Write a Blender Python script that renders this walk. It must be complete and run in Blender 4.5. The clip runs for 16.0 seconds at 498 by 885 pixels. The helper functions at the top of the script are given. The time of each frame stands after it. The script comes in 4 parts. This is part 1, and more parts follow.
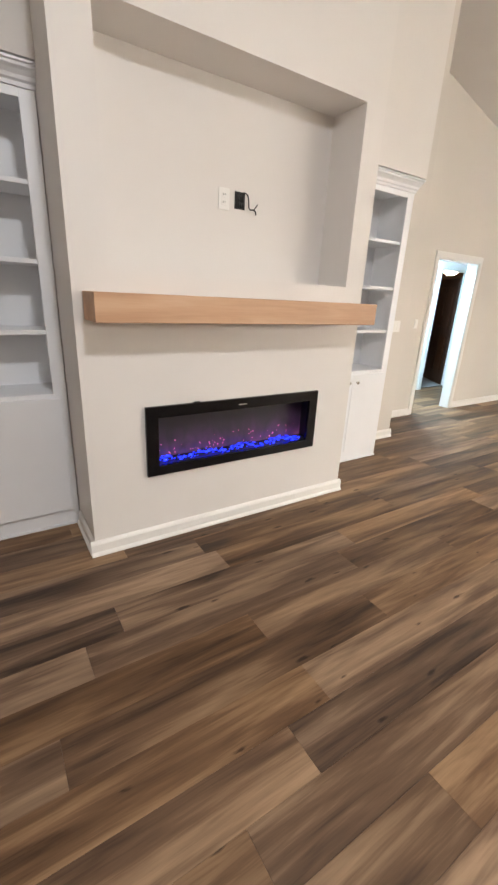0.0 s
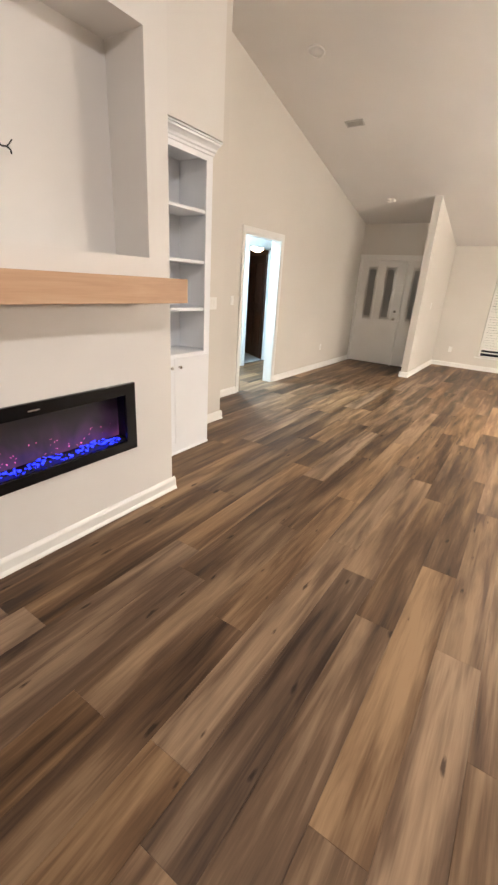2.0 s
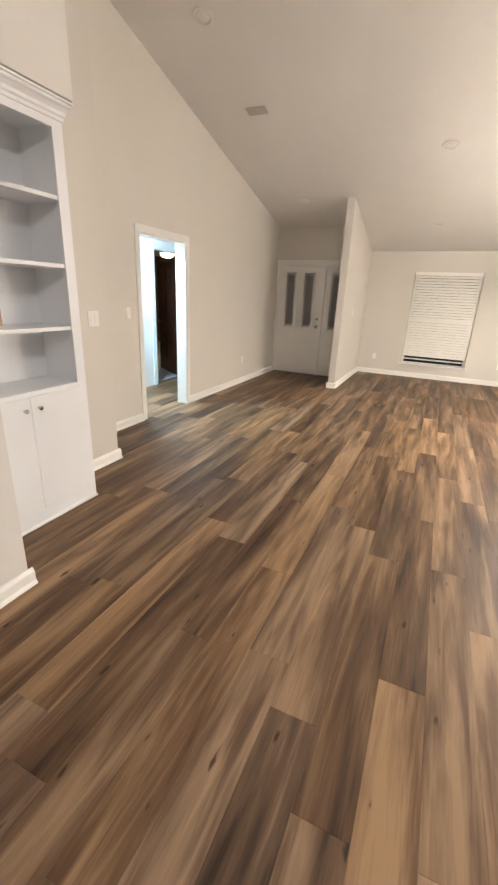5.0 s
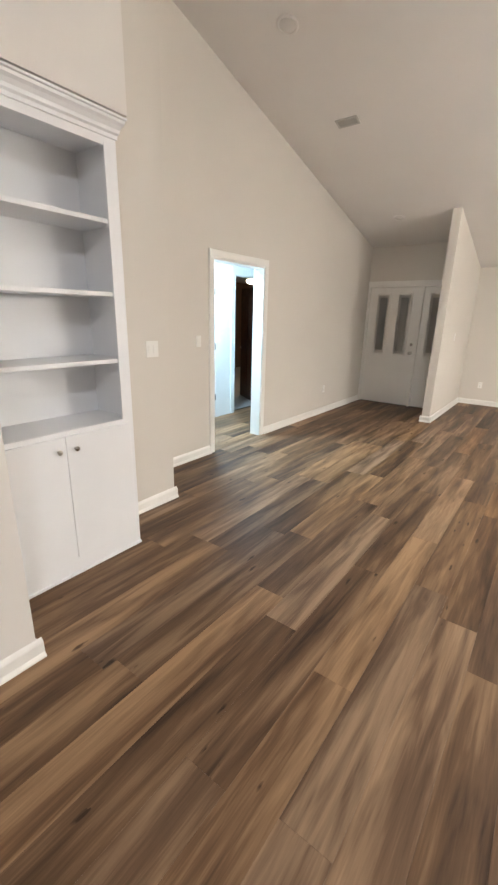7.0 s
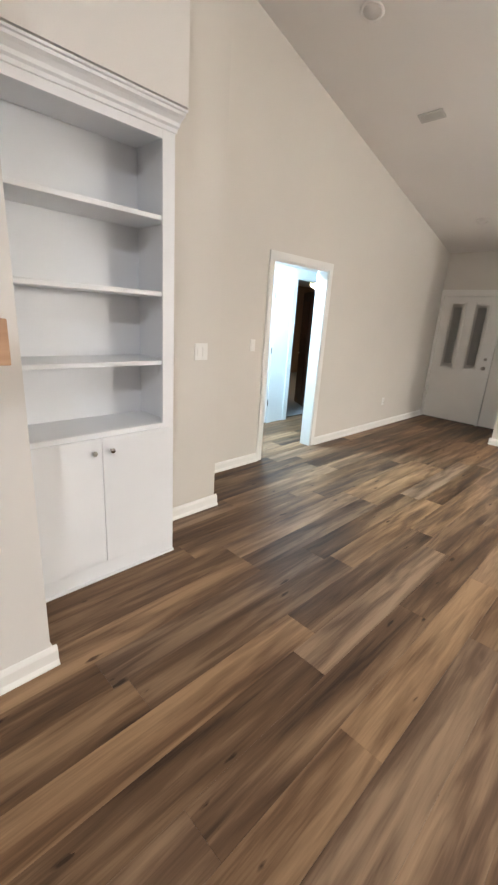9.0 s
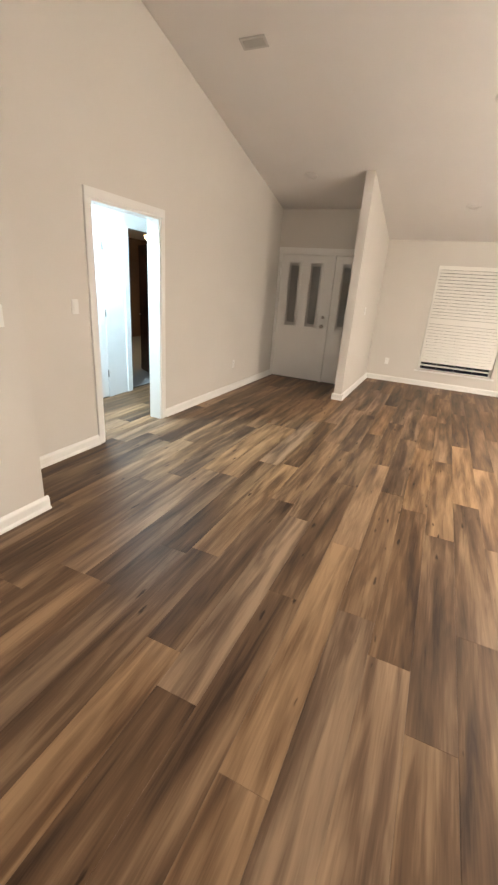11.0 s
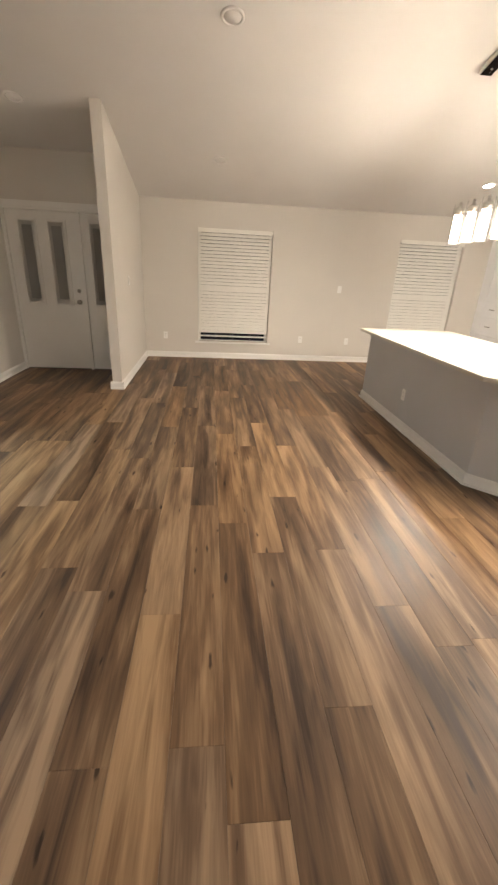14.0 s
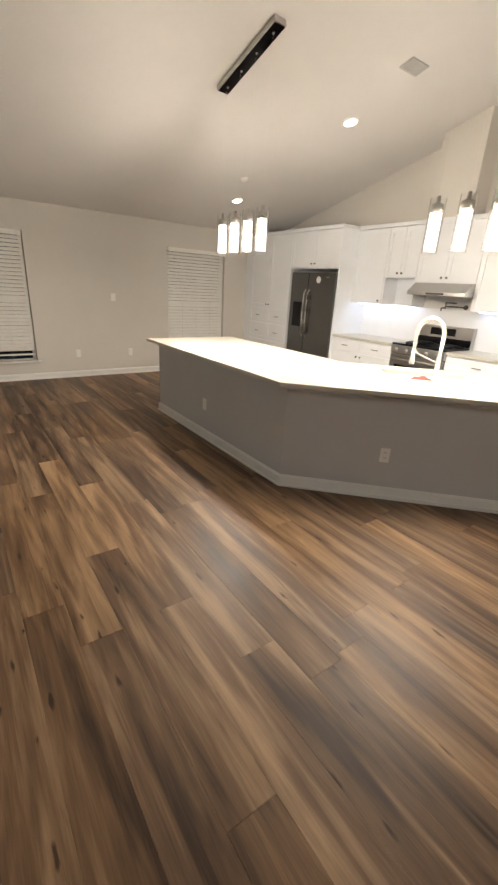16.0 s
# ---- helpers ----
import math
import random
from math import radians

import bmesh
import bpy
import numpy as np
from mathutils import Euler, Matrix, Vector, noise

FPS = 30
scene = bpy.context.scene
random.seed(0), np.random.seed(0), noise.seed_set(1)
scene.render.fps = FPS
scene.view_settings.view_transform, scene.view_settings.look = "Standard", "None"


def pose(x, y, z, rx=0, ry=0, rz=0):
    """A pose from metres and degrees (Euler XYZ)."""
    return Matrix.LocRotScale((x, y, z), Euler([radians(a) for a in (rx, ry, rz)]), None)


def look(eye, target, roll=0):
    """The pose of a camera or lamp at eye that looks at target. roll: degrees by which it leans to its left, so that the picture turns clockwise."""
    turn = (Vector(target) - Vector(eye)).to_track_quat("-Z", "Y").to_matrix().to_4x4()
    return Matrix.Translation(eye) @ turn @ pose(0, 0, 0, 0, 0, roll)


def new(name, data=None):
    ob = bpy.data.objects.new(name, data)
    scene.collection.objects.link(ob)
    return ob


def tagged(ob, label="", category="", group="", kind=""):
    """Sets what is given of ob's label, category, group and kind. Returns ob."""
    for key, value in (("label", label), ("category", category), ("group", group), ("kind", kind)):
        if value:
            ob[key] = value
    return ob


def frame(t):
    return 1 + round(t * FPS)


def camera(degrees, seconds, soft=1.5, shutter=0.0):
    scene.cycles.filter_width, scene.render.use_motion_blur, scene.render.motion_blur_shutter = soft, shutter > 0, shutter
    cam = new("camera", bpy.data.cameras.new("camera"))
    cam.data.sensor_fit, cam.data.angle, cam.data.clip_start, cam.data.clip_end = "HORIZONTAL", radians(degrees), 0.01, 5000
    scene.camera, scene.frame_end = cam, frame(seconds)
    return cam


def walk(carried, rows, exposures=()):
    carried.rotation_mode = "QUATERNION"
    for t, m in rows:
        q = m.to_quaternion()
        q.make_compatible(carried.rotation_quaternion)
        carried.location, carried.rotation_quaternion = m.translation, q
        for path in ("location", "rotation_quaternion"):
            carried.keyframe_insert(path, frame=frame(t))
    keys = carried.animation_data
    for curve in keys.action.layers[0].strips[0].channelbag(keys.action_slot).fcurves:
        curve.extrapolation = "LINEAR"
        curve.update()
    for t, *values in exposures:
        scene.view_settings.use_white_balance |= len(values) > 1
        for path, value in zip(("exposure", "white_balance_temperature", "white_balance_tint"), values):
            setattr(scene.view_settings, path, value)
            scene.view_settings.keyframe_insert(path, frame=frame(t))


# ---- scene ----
cam = camera(62.9, 16.0, soft=2.5)
PATH = [
    (0, (-0.542, -0.008, 1.495), (0.486, 1.57, 0.822), 2.8),
    (0.5, (-0.507, 0.043, 1.496), (0.732, 1.454, 0.808), 3.4),
    (1, (-0.437, 0.117, 1.489), (0.937, 1.382, 0.775), 3.7),
    (1.5, (-0.289, 0.133, 1.497), (1.185, 1.273, 0.769), 3.5),
    (2, (-0.21, 0.234, 1.491), (1.355, 1.242, 0.76), 3.6),
    (2.5, (-0.061, 0.257, 1.492), (1.566, 1.156, 0.756), 3.8),
    (3, (0.084, 0.284, 1.489), (1.732, 1.14, 0.746), 3.2),
    (3.5, (0.201, 0.401, 1.498), (1.899, 1.166, 0.769), 3.5),
    (4, (0.389, 0.414, 1.499), (2.11, 1.149, 0.794), 3.1),
    (4.2, (0.442, 0.408, 1.499), (2.167, 1.14, 0.801), 2.9),
    (6.3, (0.944, 0.568, 1.528), (2.634, 1.44, 0.909), 2.2),
    (6.5, (1.006, 0.575, 1.527), (2.666, 1.506, 0.914), 2.0),
    (7, (1.154, 0.547, 1.524), (2.692, 1.679, 0.93), 1.4),
    (7.5, (1.216, 0.624, 1.538), (2.625, 1.922, 0.963), 1.4),
    (8, (1.266, 0.682, 1.532), (2.576, 2.085, 0.968), 1.8),
    (8.5, (1.296, 0.671, 1.535), (2.581, 2.094, 0.965), 2.6),
    (9, (1.339, 0.614, 1.535), (2.707, 1.947, 0.944), 3.7),
    (9.5, (1.395, 0.591, 1.536), (2.865, 1.795, 0.91), 4.2),
    (10, (1.462, 0.701, 1.519), (3.046, 1.728, 0.859), 4.7),
    (10.2, (1.506, 0.731, 1.521), (3.122, 1.697, 0.849), 4.6),
    (12.3, (2.082, 0.834, 1.502), (3.882, 1.249, 0.736), 2.9),
    (12.5, (2.13, 0.85, 1.501), (3.939, 1.213, 0.729), 2.5),
    (13, (2.284, 0.92, 1.493), (4.12, 1.067, 0.712), 2.8),
    (13.5, (2.45, 0.845, 1.476), (4.288, 0.826, 0.687), 2.8),
    (14, (2.591, 0.847, 1.474), (4.423, 0.653, 0.696), 2.9),
    (14.5, (2.752, 0.91, 1.477), (4.561, 0.491, 0.733), 3.5),
    (15, (2.881, 0.859, 1.491), (4.647, 0.256, 0.772), 3.3),
    (15.5, (2.988, 0.871, 1.48), (4.638, -0.011, 0.773), 3.9),
    (16, (2.989, 0.833, 1.491), (4.5, -0.269, 0.784), 3.3),
]
EXPOSURES = [
    (0.0, 0.2, 6050, 10), (2.0, 0.15, 6350, 12), (4.0, 0.05, 6350, 12), (6.5, 0.0, 6000, 10), (9.0, 0.0, 5800, 9), (10.0, 0.0, 6150, 11), (12.5, -0.1, 6650, 13),
    (13.5, -0.25, 6650, 12), (14.5, -0.5, 6500, 11), (15.5, -0.77, 6400, 10), (16.0, -1.0, 6400, 10),
]
walk(cam, [(t, look(eye, target, roll)) for t, eye, target, roll in PATH], EXPOSURES)

# ---- world and lamps ----
world = bpy.data.worlds.new("night_sky")
scene.world = world
world.use_nodes = True
world.node_tree.nodes["Background"].inputs[0].default_value = (0.02, 0.025, 0.04, 1)
world.node_tree.nodes["Background"].inputs[1].default_value = 0.3
TUBE, TIP, CAN, HALL, FAN, STRIP = 185.0, 2300.0, 34.0, 470.0, 180.0, 24.0


# ---- materials ----
def nodes_of(name):
    m = bpy.data.materials.new(name)
    m.use_nodes = True
    nt = m.node_tree
    return m, nt, nt.nodes["Principled BSDF"]


def add(nt, kind, **inputs):
    n = nt.nodes.new(kind)
    for k, v in inputs.items():
        n.inputs[k.replace("_", " ")].default_value = v
    return n


def ramp(nt, stops):
    r = nt.nodes.new("ShaderNodeValToRGB")
    while len(r.color_ramp.elements) < len(stops):
        r.color_ramp.elements.new(0.5)
    for e, (p, c) in zip(r.color_ramp.elements, stops):
        e.position, e.color = p, (*c, 1)
    return r


def plain(name, colour, rough=0.5, metal=0.0, vary=0.06, scale=6.0, bump=0.1, bump_scale=180.0, coat=0.0):
    """Paint, plastic or metal: slow mottling, fine relief, uneven gloss."""
    m, nt, b = nodes_of(name)
    tc = nt.nodes.new("ShaderNodeTexCoord")
    slow = add(nt, "ShaderNodeTexNoise", Scale=scale, Detail=4.0)
    fine = add(nt, "ShaderNodeTexNoise", Scale=bump_scale, Detail=3.0)
    for n in (slow, fine):
        nt.links.new(tc.outputs["Object"], n.inputs["Vector"])
    r = ramp(nt, [(0.3, [c * (1 - vary) for c in colour]), (0.7, [min(1, c * (1 + vary)) for c in colour])])
    nt.links.new(slow.outputs["Fac"], r.inputs["Fac"])
    nt.links.new(r.outputs["Color"], b.inputs["Base Color"])
    mr = nt.nodes.new("ShaderNodeMapRange")
    mr.inputs["To Min"].default_value, mr.inputs["To Max"].default_value = rough * 0.88, min(1, rough * 1.12)
    nt.links.new(slow.outputs["Fac"], mr.inputs["Value"])
    nt.links.new(mr.outputs["Result"], b.inputs["Roughness"])
    bp = add(nt, "ShaderNodeBump", Strength=bump, Distance=0.002)
    nt.links.new(fine.outputs["Fac"], bp.inputs["Height"])
    nt.links.new(bp.outputs["Normal"], b.inputs["Normal"])
    b.inputs["Metallic"].default_value = metal
    b.inputs["Coat Weight"].default_value = coat
    return m


def glow(name, colour, strength):
    m, nt, b = nodes_of(name)
    b.inputs["Base Color"].default_value = (*colour, 1)
    b.inputs["Emission Color"].default_value = (*colour, 1)
    b.inputs["Emission Strength"].default_value = strength
    return m


def glass(name, rough=0.02, colour=(1, 1, 1), ior=1.45):
    m, nt, b = nodes_of(name)
    b.inputs["Base Color"].default_value = (*colour, 1)
    b.inputs["Transmission Weight"].default_value = 1
    b.inputs["Roughness"].default_value = rough
    b.inputs["IOR"].default_value = ior
    return m


def wood(name, island, dark, mid, light, rough, grain=1.0, knotty=0.9):
    """Long grain along x, cathedral bands and knots; every board has its own shade and cut."""
    m, nt, b = nodes_of(name)
    L = nt.links.new
    tc = nt.nodes.new("ShaderNodeTexCoord")
    info = nt.nodes.new("ShaderNodeNewGeometry" if island else "ShaderNodeObjectInfo")
    rnd = info.outputs["Random Per Island" if island else "Random"]
    shift = nt.nodes.new("ShaderNodeVectorMath")
    shift.operation = "MULTIPLY_ADD"
    comb = nt.nodes.new("ShaderNodeCombineXYZ")
    for i in range(3):
        L(rnd, comb.inputs[i])
    L(comb.outputs[0], shift.inputs[0])
    shift.inputs[1].default_value = (37.0, 19.0, 11.0)
    L(tc.outputs["Object"], shift.inputs[2])

    def noise_at(sx, sy, scale, detail, dist=0.0):
        mp = nt.nodes.new("ShaderNodeMapping")
        mp.inputs["Scale"].default_value = (sx, sy, sy)
        L(shift.outputs[0], mp.inputs["Vector"])
        n = add(nt, "ShaderNodeTexNoise", Scale=scale, Detail=detail, Distortion=dist)
        L(mp.outputs[0], n.inputs["Vector"])
        return n.outputs["Fac"]

    def mixv(a, bb, fac):
        mx = nt.nodes.new("ShaderNodeMix")
        mx.inputs["Factor"].default_value = fac
        L(a, mx.inputs["A"])
        L(bb, mx.inputs["B"])
        return mx.outputs["Result"]

    broad = noise_at(0.42, 4.2, 1.5, 2.0, 0.5)
    band = noise_at(0.75, 8.5, 1.9 * grain, 3.0, 0.7)
    fine = noise_at(2.0, 42.0, 3.0, 6.0, 0.6)
    tone = mixv(mixv(broad, band, 0.5), fine, 0.13)
    tone = mixv(tone, rnd, 0.08)
    r = ramp(nt, [(0.365, dark), (0.49, mid), (0.625, light)])
    L(tone, r.inputs["Fac"])
    kmap = nt.nodes.new("ShaderNodeMapping")
    kmap.inputs["Scale"].default_value = (5.5, 24.0, 24.0)
    L(shift.outputs[0], kmap.inputs["Vector"])
    warp = add(nt, "ShaderNodeTexNoise", Scale=2.5, Detail=3.0)
    L(kmap.outputs[0], warp.inputs["Vector"])
    wadd = nt.nodes.new("ShaderNodeVectorMath")
    wadd.operation = "MULTIPLY_ADD"
    L(warp.outputs["Color"], wadd.inputs[0])
    wadd.inputs[1].default_value = (0.5, 0.5, 0.0)
    L(kmap.outputs[0], wadd.inputs[2])
    vor = add(nt, "ShaderNodeTexVoronoi", Scale=1.0)
    vor.voronoi_dimensions = "2D"
    L(wadd.outputs[0], vor.inputs["Vector"])
    sepk = nt.nodes.new("ShaderNodeSeparateColor")
    L(vor.outputs["Color"], sepk.inputs[0])
    some = nt.nodes.new("ShaderNodeMapRange")
    some.inputs["From Min"].default_value, some.inputs["From Max"].default_value = 0.84, 0.99
    some.inputs["To Min"].default_value, some.inputs["To Max"].default_value = 0.6, 0.0
    L(sepk.outputs[0], some.inputs["Value"])
    kadd = nt.nodes.new("ShaderNodeMath")
    kadd.operation = "ADD"
    L(vor.outputs["Distance"], kadd.inputs[0])
    L(some.outputs["Result"], kadd.inputs[1])
    kr = ramp(nt, [(0.12, (0.16, 0.12, 0.10)), (0.26, (1, 1, 1))])
    L(kadd.outputs[0], kr.inputs["Fac"])
    mul = nt.nodes.new("ShaderNodeMix")
    mul.data_type, mul.blend_type = "RGBA", "MULTIPLY"
    mul.inputs["Factor"].default_value = knotty
    L(r.outputs["Color"], mul.inputs["A"])
    L(kr.outputs["Color"], mul.inputs["B"])
    hs = nt.nodes.new("ShaderNodeHueSaturation")
    mr = nt.nodes.new("ShaderNodeMapRange")
    mr.inputs["To Min"].default_value, mr.inputs["To Max"].default_value = 0.86, 1.14
    L(rnd, mr.inputs["Value"])
    L(mr.outputs["Result"], hs.inputs["Value"])
    sat = nt.nodes.new("ShaderNodeMath")
    sat.operation = "FRACT"
    times = nt.nodes.new("ShaderNodeMath")
    times.operation = "MULTIPLY"
    times.inputs[1].default_value = 17.3
    L(rnd, times.inputs[0])
    L(times.outputs[0], sat.inputs[0])
    sr = nt.nodes.new("ShaderNodeMapRange")
    sr.inputs["To Min"].default_value, sr.inputs["To Max"].default_value = 0.90, 1.08
    L(sat.outputs[0], sr.inputs["Value"])
    L(sr.outputs["Result"], hs.inputs["Saturation"])
    L(mul.outputs["Result"], hs.inputs["Color"])
    L(hs.outputs["Color"], b.inputs["Base Color"])
    rr = nt.nodes.new("ShaderNodeMapRange")
    rr.inputs["To Min"].default_value, rr.inputs["To Max"].default_value = rough * 0.85, rough * 1.2
    L(band, rr.inputs["Value"])
    L(rr.outputs["Result"], b.inputs["Roughness"])
    b.inputs["Specular IOR Level"].default_value = 0.30
    bp = add(nt, "ShaderNodeBump", Strength=0.18, Distance=0.002)
    L(fine, bp.inputs["Height"])
    L(bp.outputs["Normal"], b.inputs["Normal"])
    return m


def brushed(name, colour, rough=0.3):
    m, nt, b = nodes_of(name)
    tc = nt.nodes.new("ShaderNodeTexCoord")
    mp = nt.nodes.new("ShaderNodeMapping")
    mp.inputs["Scale"].default_value = (2, 2, 160)
    n = add(nt, "ShaderNodeTexNoise", Scale=3.0, Detail=4.0)
    nt.links.new(tc.outputs["Object"], mp.inputs[0])
    nt.links.new(mp.outputs[0], n.inputs["Vector"])
    r = ramp(nt, [(0.3, [c * 0.85 for c in colour]), (0.7, colour)])
    nt.links.new(n.outputs["Fac"], r.inputs["Fac"])
    nt.links.new(r.outputs["Color"], b.inputs["Base Color"])
    b.inputs["Metallic"].default_value, b.inputs["Roughness"].default_value = 1.0, rough
    bp = add(nt, "ShaderNodeBump", Strength=0.08, Distance=0.001)
    nt.links.new(n.outputs["Fac"], bp.inputs["Height"])
    nt.links.new(bp.outputs["Normal"], b.inputs["Normal"])
    return m


def flame_screen():
    """The lit screen of the electric fire: violet tongues rising from the ember bed into black."""
    m, nt, b = nodes_of("flame_screen")
    L = nt.links.new
    b.inputs["Base Color"].default_value = (0.03, 0.028, 0.03, 1)
    b.inputs["Roughness"].default_value = 0.35
    tc = nt.nodes.new("ShaderNodeTexCoord")
    sep = nt.nodes.new("ShaderNodeSeparateXYZ")
    L(tc.outputs["Object"], sep.inputs[0])
    mp = nt.nodes.new("ShaderNodeMapping")
    mp.inputs["Scale"].default_value = (1.0, 1.0, 0.5)
    L(tc.outputs["Object"], mp.inputs[0])
    n = add(nt, "ShaderNodeTexNoise", Scale=9.0, Detail=5.0, Distortion=1.2)
    L(mp.outputs[0], n.inputs["Vector"])
    fall = nt.nodes.new("ShaderNodeMapRange")
    fall.inputs["From Min"].default_value, fall.inputs["From Max"].default_value = 0.0, 0.25
    fall.inputs["To Min"].default_value, fall.inputs["To Max"].default_value = 1.0, 0.0
    L(sep.outputs["Z"], fall.inputs["Value"])
    pw = nt.nodes.new("ShaderNodeMath")
    pw.operation = "POWER"
    pw.inputs[1].default_value = 1.6
    L(fall.outputs["Result"], pw.inputs[0])
    nr = ramp(nt, [(0.36, (0.12, 0.12, 0.12)), (0.72, (1, 1, 1))])
    L(n.outputs["Fac"], nr.inputs["Fac"])
    mu = nt.nodes.new("ShaderNodeMath")
    mu.operation = "MULTIPLY"
    L(pw.outputs[0], mu.inputs[0])
    L(nr.outputs["Color"], mu.inputs[1])
    cr = ramp(nt, [(0.0, (0, 0, 0)), (0.4, (0.20, 0.05, 0.20)), (1.0, (0.55, 0.12, 0.42))])
    L(mu.outputs[0], cr.inputs["Fac"])
    L(cr.outputs["Color"], b.inputs["Emission Color"])
    b.inputs["Emission Strength"].default_value = 0.2
    return m


# breast and soffit colour, a step lighter than PAINT
BREASTP = plain("off_white_breast_wall", (0.745, 0.72, 0.69), 0.62, vary=0.02, scale=1.2, bump=0.18, bump_scale=140)
PAINT = plain("greige_wall_paint", (0.665, 0.63, 0.58), 0.62, vary=0.025, scale=1.2, bump=0.18, bump_scale=140)
CEIL = plain("ceiling_paint", (0.74, 0.715, 0.695), 0.8, vary=0.03, scale=1.0, bump=0.3, bump_scale=90)
TRIM = plain("white_trim_paint", (0.82, 0.81, 0.78), 0.35, vary=0.02, scale=3, bump=0.06)
CAB = plain("white_cabinet_paint", (0.84, 0.855, 0.88), 0.38, vary=0.02, scale=2.5, bump=0.06)
HALLP = plain("hall_white_paint", (0.80, 0.82, 0.83), 0.6, vary=0.02, scale=1.5)
ISLE = plain("grey_island_paint", (0.53, 0.53, 0.53), 0.5, vary=0.03, scale=2, bump=0.12)
QUARTZ = plain("pale_quartz", (0.56, 0.53, 0.46), 0.3, vary=0.03, scale=14, bump=0.0)
BLACKM = plain("black_metal", (0.012, 0.012, 0.013), 0.35, vary=0.2, bump=0.05)
BLACKG = plain("black_glass", (0.006, 0.006, 0.007), 0.12, vary=0.1, bump=0.0)
BLACKG.node_tree.nodes["Principled BSDF"].inputs["Specular IOR Level"].default_value = 0.25
STEEL = brushed("stainless_steel", (0.55, 0.54, 0.52), 0.28)
DSTEEL = brushed("dark_stainless_steel", (0.20, 0.20, 0.20), 0.26)
NICKEL = plain("brushed_nickel", (0.52, 0.50, 0.46), 0.28, 1.0, vary=0.05)
PALEM = plain("pale_brushed_metal", (0.82, 0.79, 0.72), 0.34, 0.7, vary=0.04)
PEWTER = plain("dark_pewter", (0.16, 0.15, 0.14), 0.35, 1.0, vary=0.08)
PLASTIC = plain("white_plastic", (0.84, 0.83, 0.80), 0.35, vary=0.01, bump=0.0)
SLAT = plain("blind_slat_vinyl", (0.86, 0.84, 0.79), 0.45, vary=0.02, scale=4, bump=0.03)
RUBBER = plain("black_cable", (0.012, 0.012, 0.012), 0.5, vary=0.1, bump=0.02)
SLOT = plain("dark_slot", (0.03, 0.03, 0.03), 0.6, vary=0.1)
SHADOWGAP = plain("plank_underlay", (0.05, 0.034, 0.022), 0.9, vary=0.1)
CLEAR = glass("clear_glass")
FROST = glass("textured_glass", 0.5, (0.74, 0.72, 0.68))
FROST.node_tree.nodes["Principled BSDF"].inputs["Transmission Weight"].default_value = 0.5
FROSTD = glass("textured_centre_glass", 0.45, (0.42, 0.41, 0.39))
FROSTD.node_tree.nodes["Principled BSDF"].inputs["Transmission Weight"].default_value = 0.6
PANE = glass("window_pane", 0.02)
OAKM = wood("mantel_oak", False, (0.48, 0.275, 0.145), (0.60, 0.36, 0.20), (0.68, 0.44, 0.265), 0.5, 0.8, 0.0)
PLANKS = ((0.038, 0.0195, 0.0105), (0.134, 0.078, 0.042), (0.30, 0.195, 0.112))
PLANK_ONE = wood("vinyl_plank", False, *PLANKS, 0.46)
PLANK_ALL = wood("vinyl_plank_joined", True, *PLANKS, 0.46)
DARKWOOD = wood("dark_stained_wood", False, (0.03, 0.011, 0.006), (0.06, 0.022, 0.011), (0.09, 0.035, 0.018), 0.35)
VENTP = plain("grey_vent_metal", (0.48, 0.47, 0.45), 0.5)
CARPET = plain("grey_carpet", (0.32, 0.33, 0.35), 0.95, vary=0.15, scale=40, bump=0.8, bump_scale=300)
BULB = glow("lit_glass_rod", (1.0, 0.885, 0.73), TUBE)
TIPM = glow("down_glow_disc", (1.0, 0.885, 0.73), TIP)
DISC = glow("lit_downlight", (1.0, 0.95, 0.86), CAN)
COOL = glow("cool_ceiling_lamp", (0.64, 0.88, 1.0), HALL)
DOME = glow("unseen_dome_lamp", (1.0, 0.95, 0.90), FAN)
WARMDIM = glow("yellow_dome_lamp", (1.0, 0.72, 0.38), 45.0)
LED = glow("under_cabinet_led", (0.70, 0.80, 1.0), STRIP)
EMBER = glow("blue_ember_glow", (0.02, 0.035, 1.0), 2.6)
PINKE = glow("pink_ember_glow", (0.95, 0.16, 0.42), 2.2)
FLAME = flame_screen()
ROCK = plain("charcoal_ember", (0.02, 0.02, 0.025), 0.5, vary=0.4)
RED = plain("red_cloth", (0.62, 0.07, 0.05), 0.8, vary=0.15, scale=20, bump=0.4)
OUTSIDE = plain("porch_dark_siding", (0.10, 0.10, 0.11), 0.8, vary=0.1)


# ---- mesh helpers ----
def box(bm, x0, x1, y0, y1, z0, z1, bevel=0.0, mat=0):
    x0, x1 = min(x0, x1), max(x0, x1)
    y0, y1 = min(y0, y1), max(y0, y1)
    z0, z1 = min(z0, z1), max(z0, z1)
    vs = [bm.verts.new(p) for p in ((x0, y0, z0), (x1, y0, z0), (x1, y1, z0), (x0, y1, z0),
                                    (x0, y0, z1), (x1, y0, z1), (x1, y1, z1), (x0, y1, z1))]
    fs = [bm.faces.new([vs[i] for i in q]) for q in ((3, 2, 1, 0), (4, 5, 6, 7), (0, 1, 5, 4), (1, 2, 6, 5), (2, 3, 7, 6), (3, 0, 4, 7))]
    for f in fs:
        f.material_index = mat
    if bevel:
        es = list({e for f in fs for e in f.edges})
        bmesh.ops.bevel(bm, geom=es, offset=bevel, segments=2, affect="EDGES", profile=0.6)
    return fs


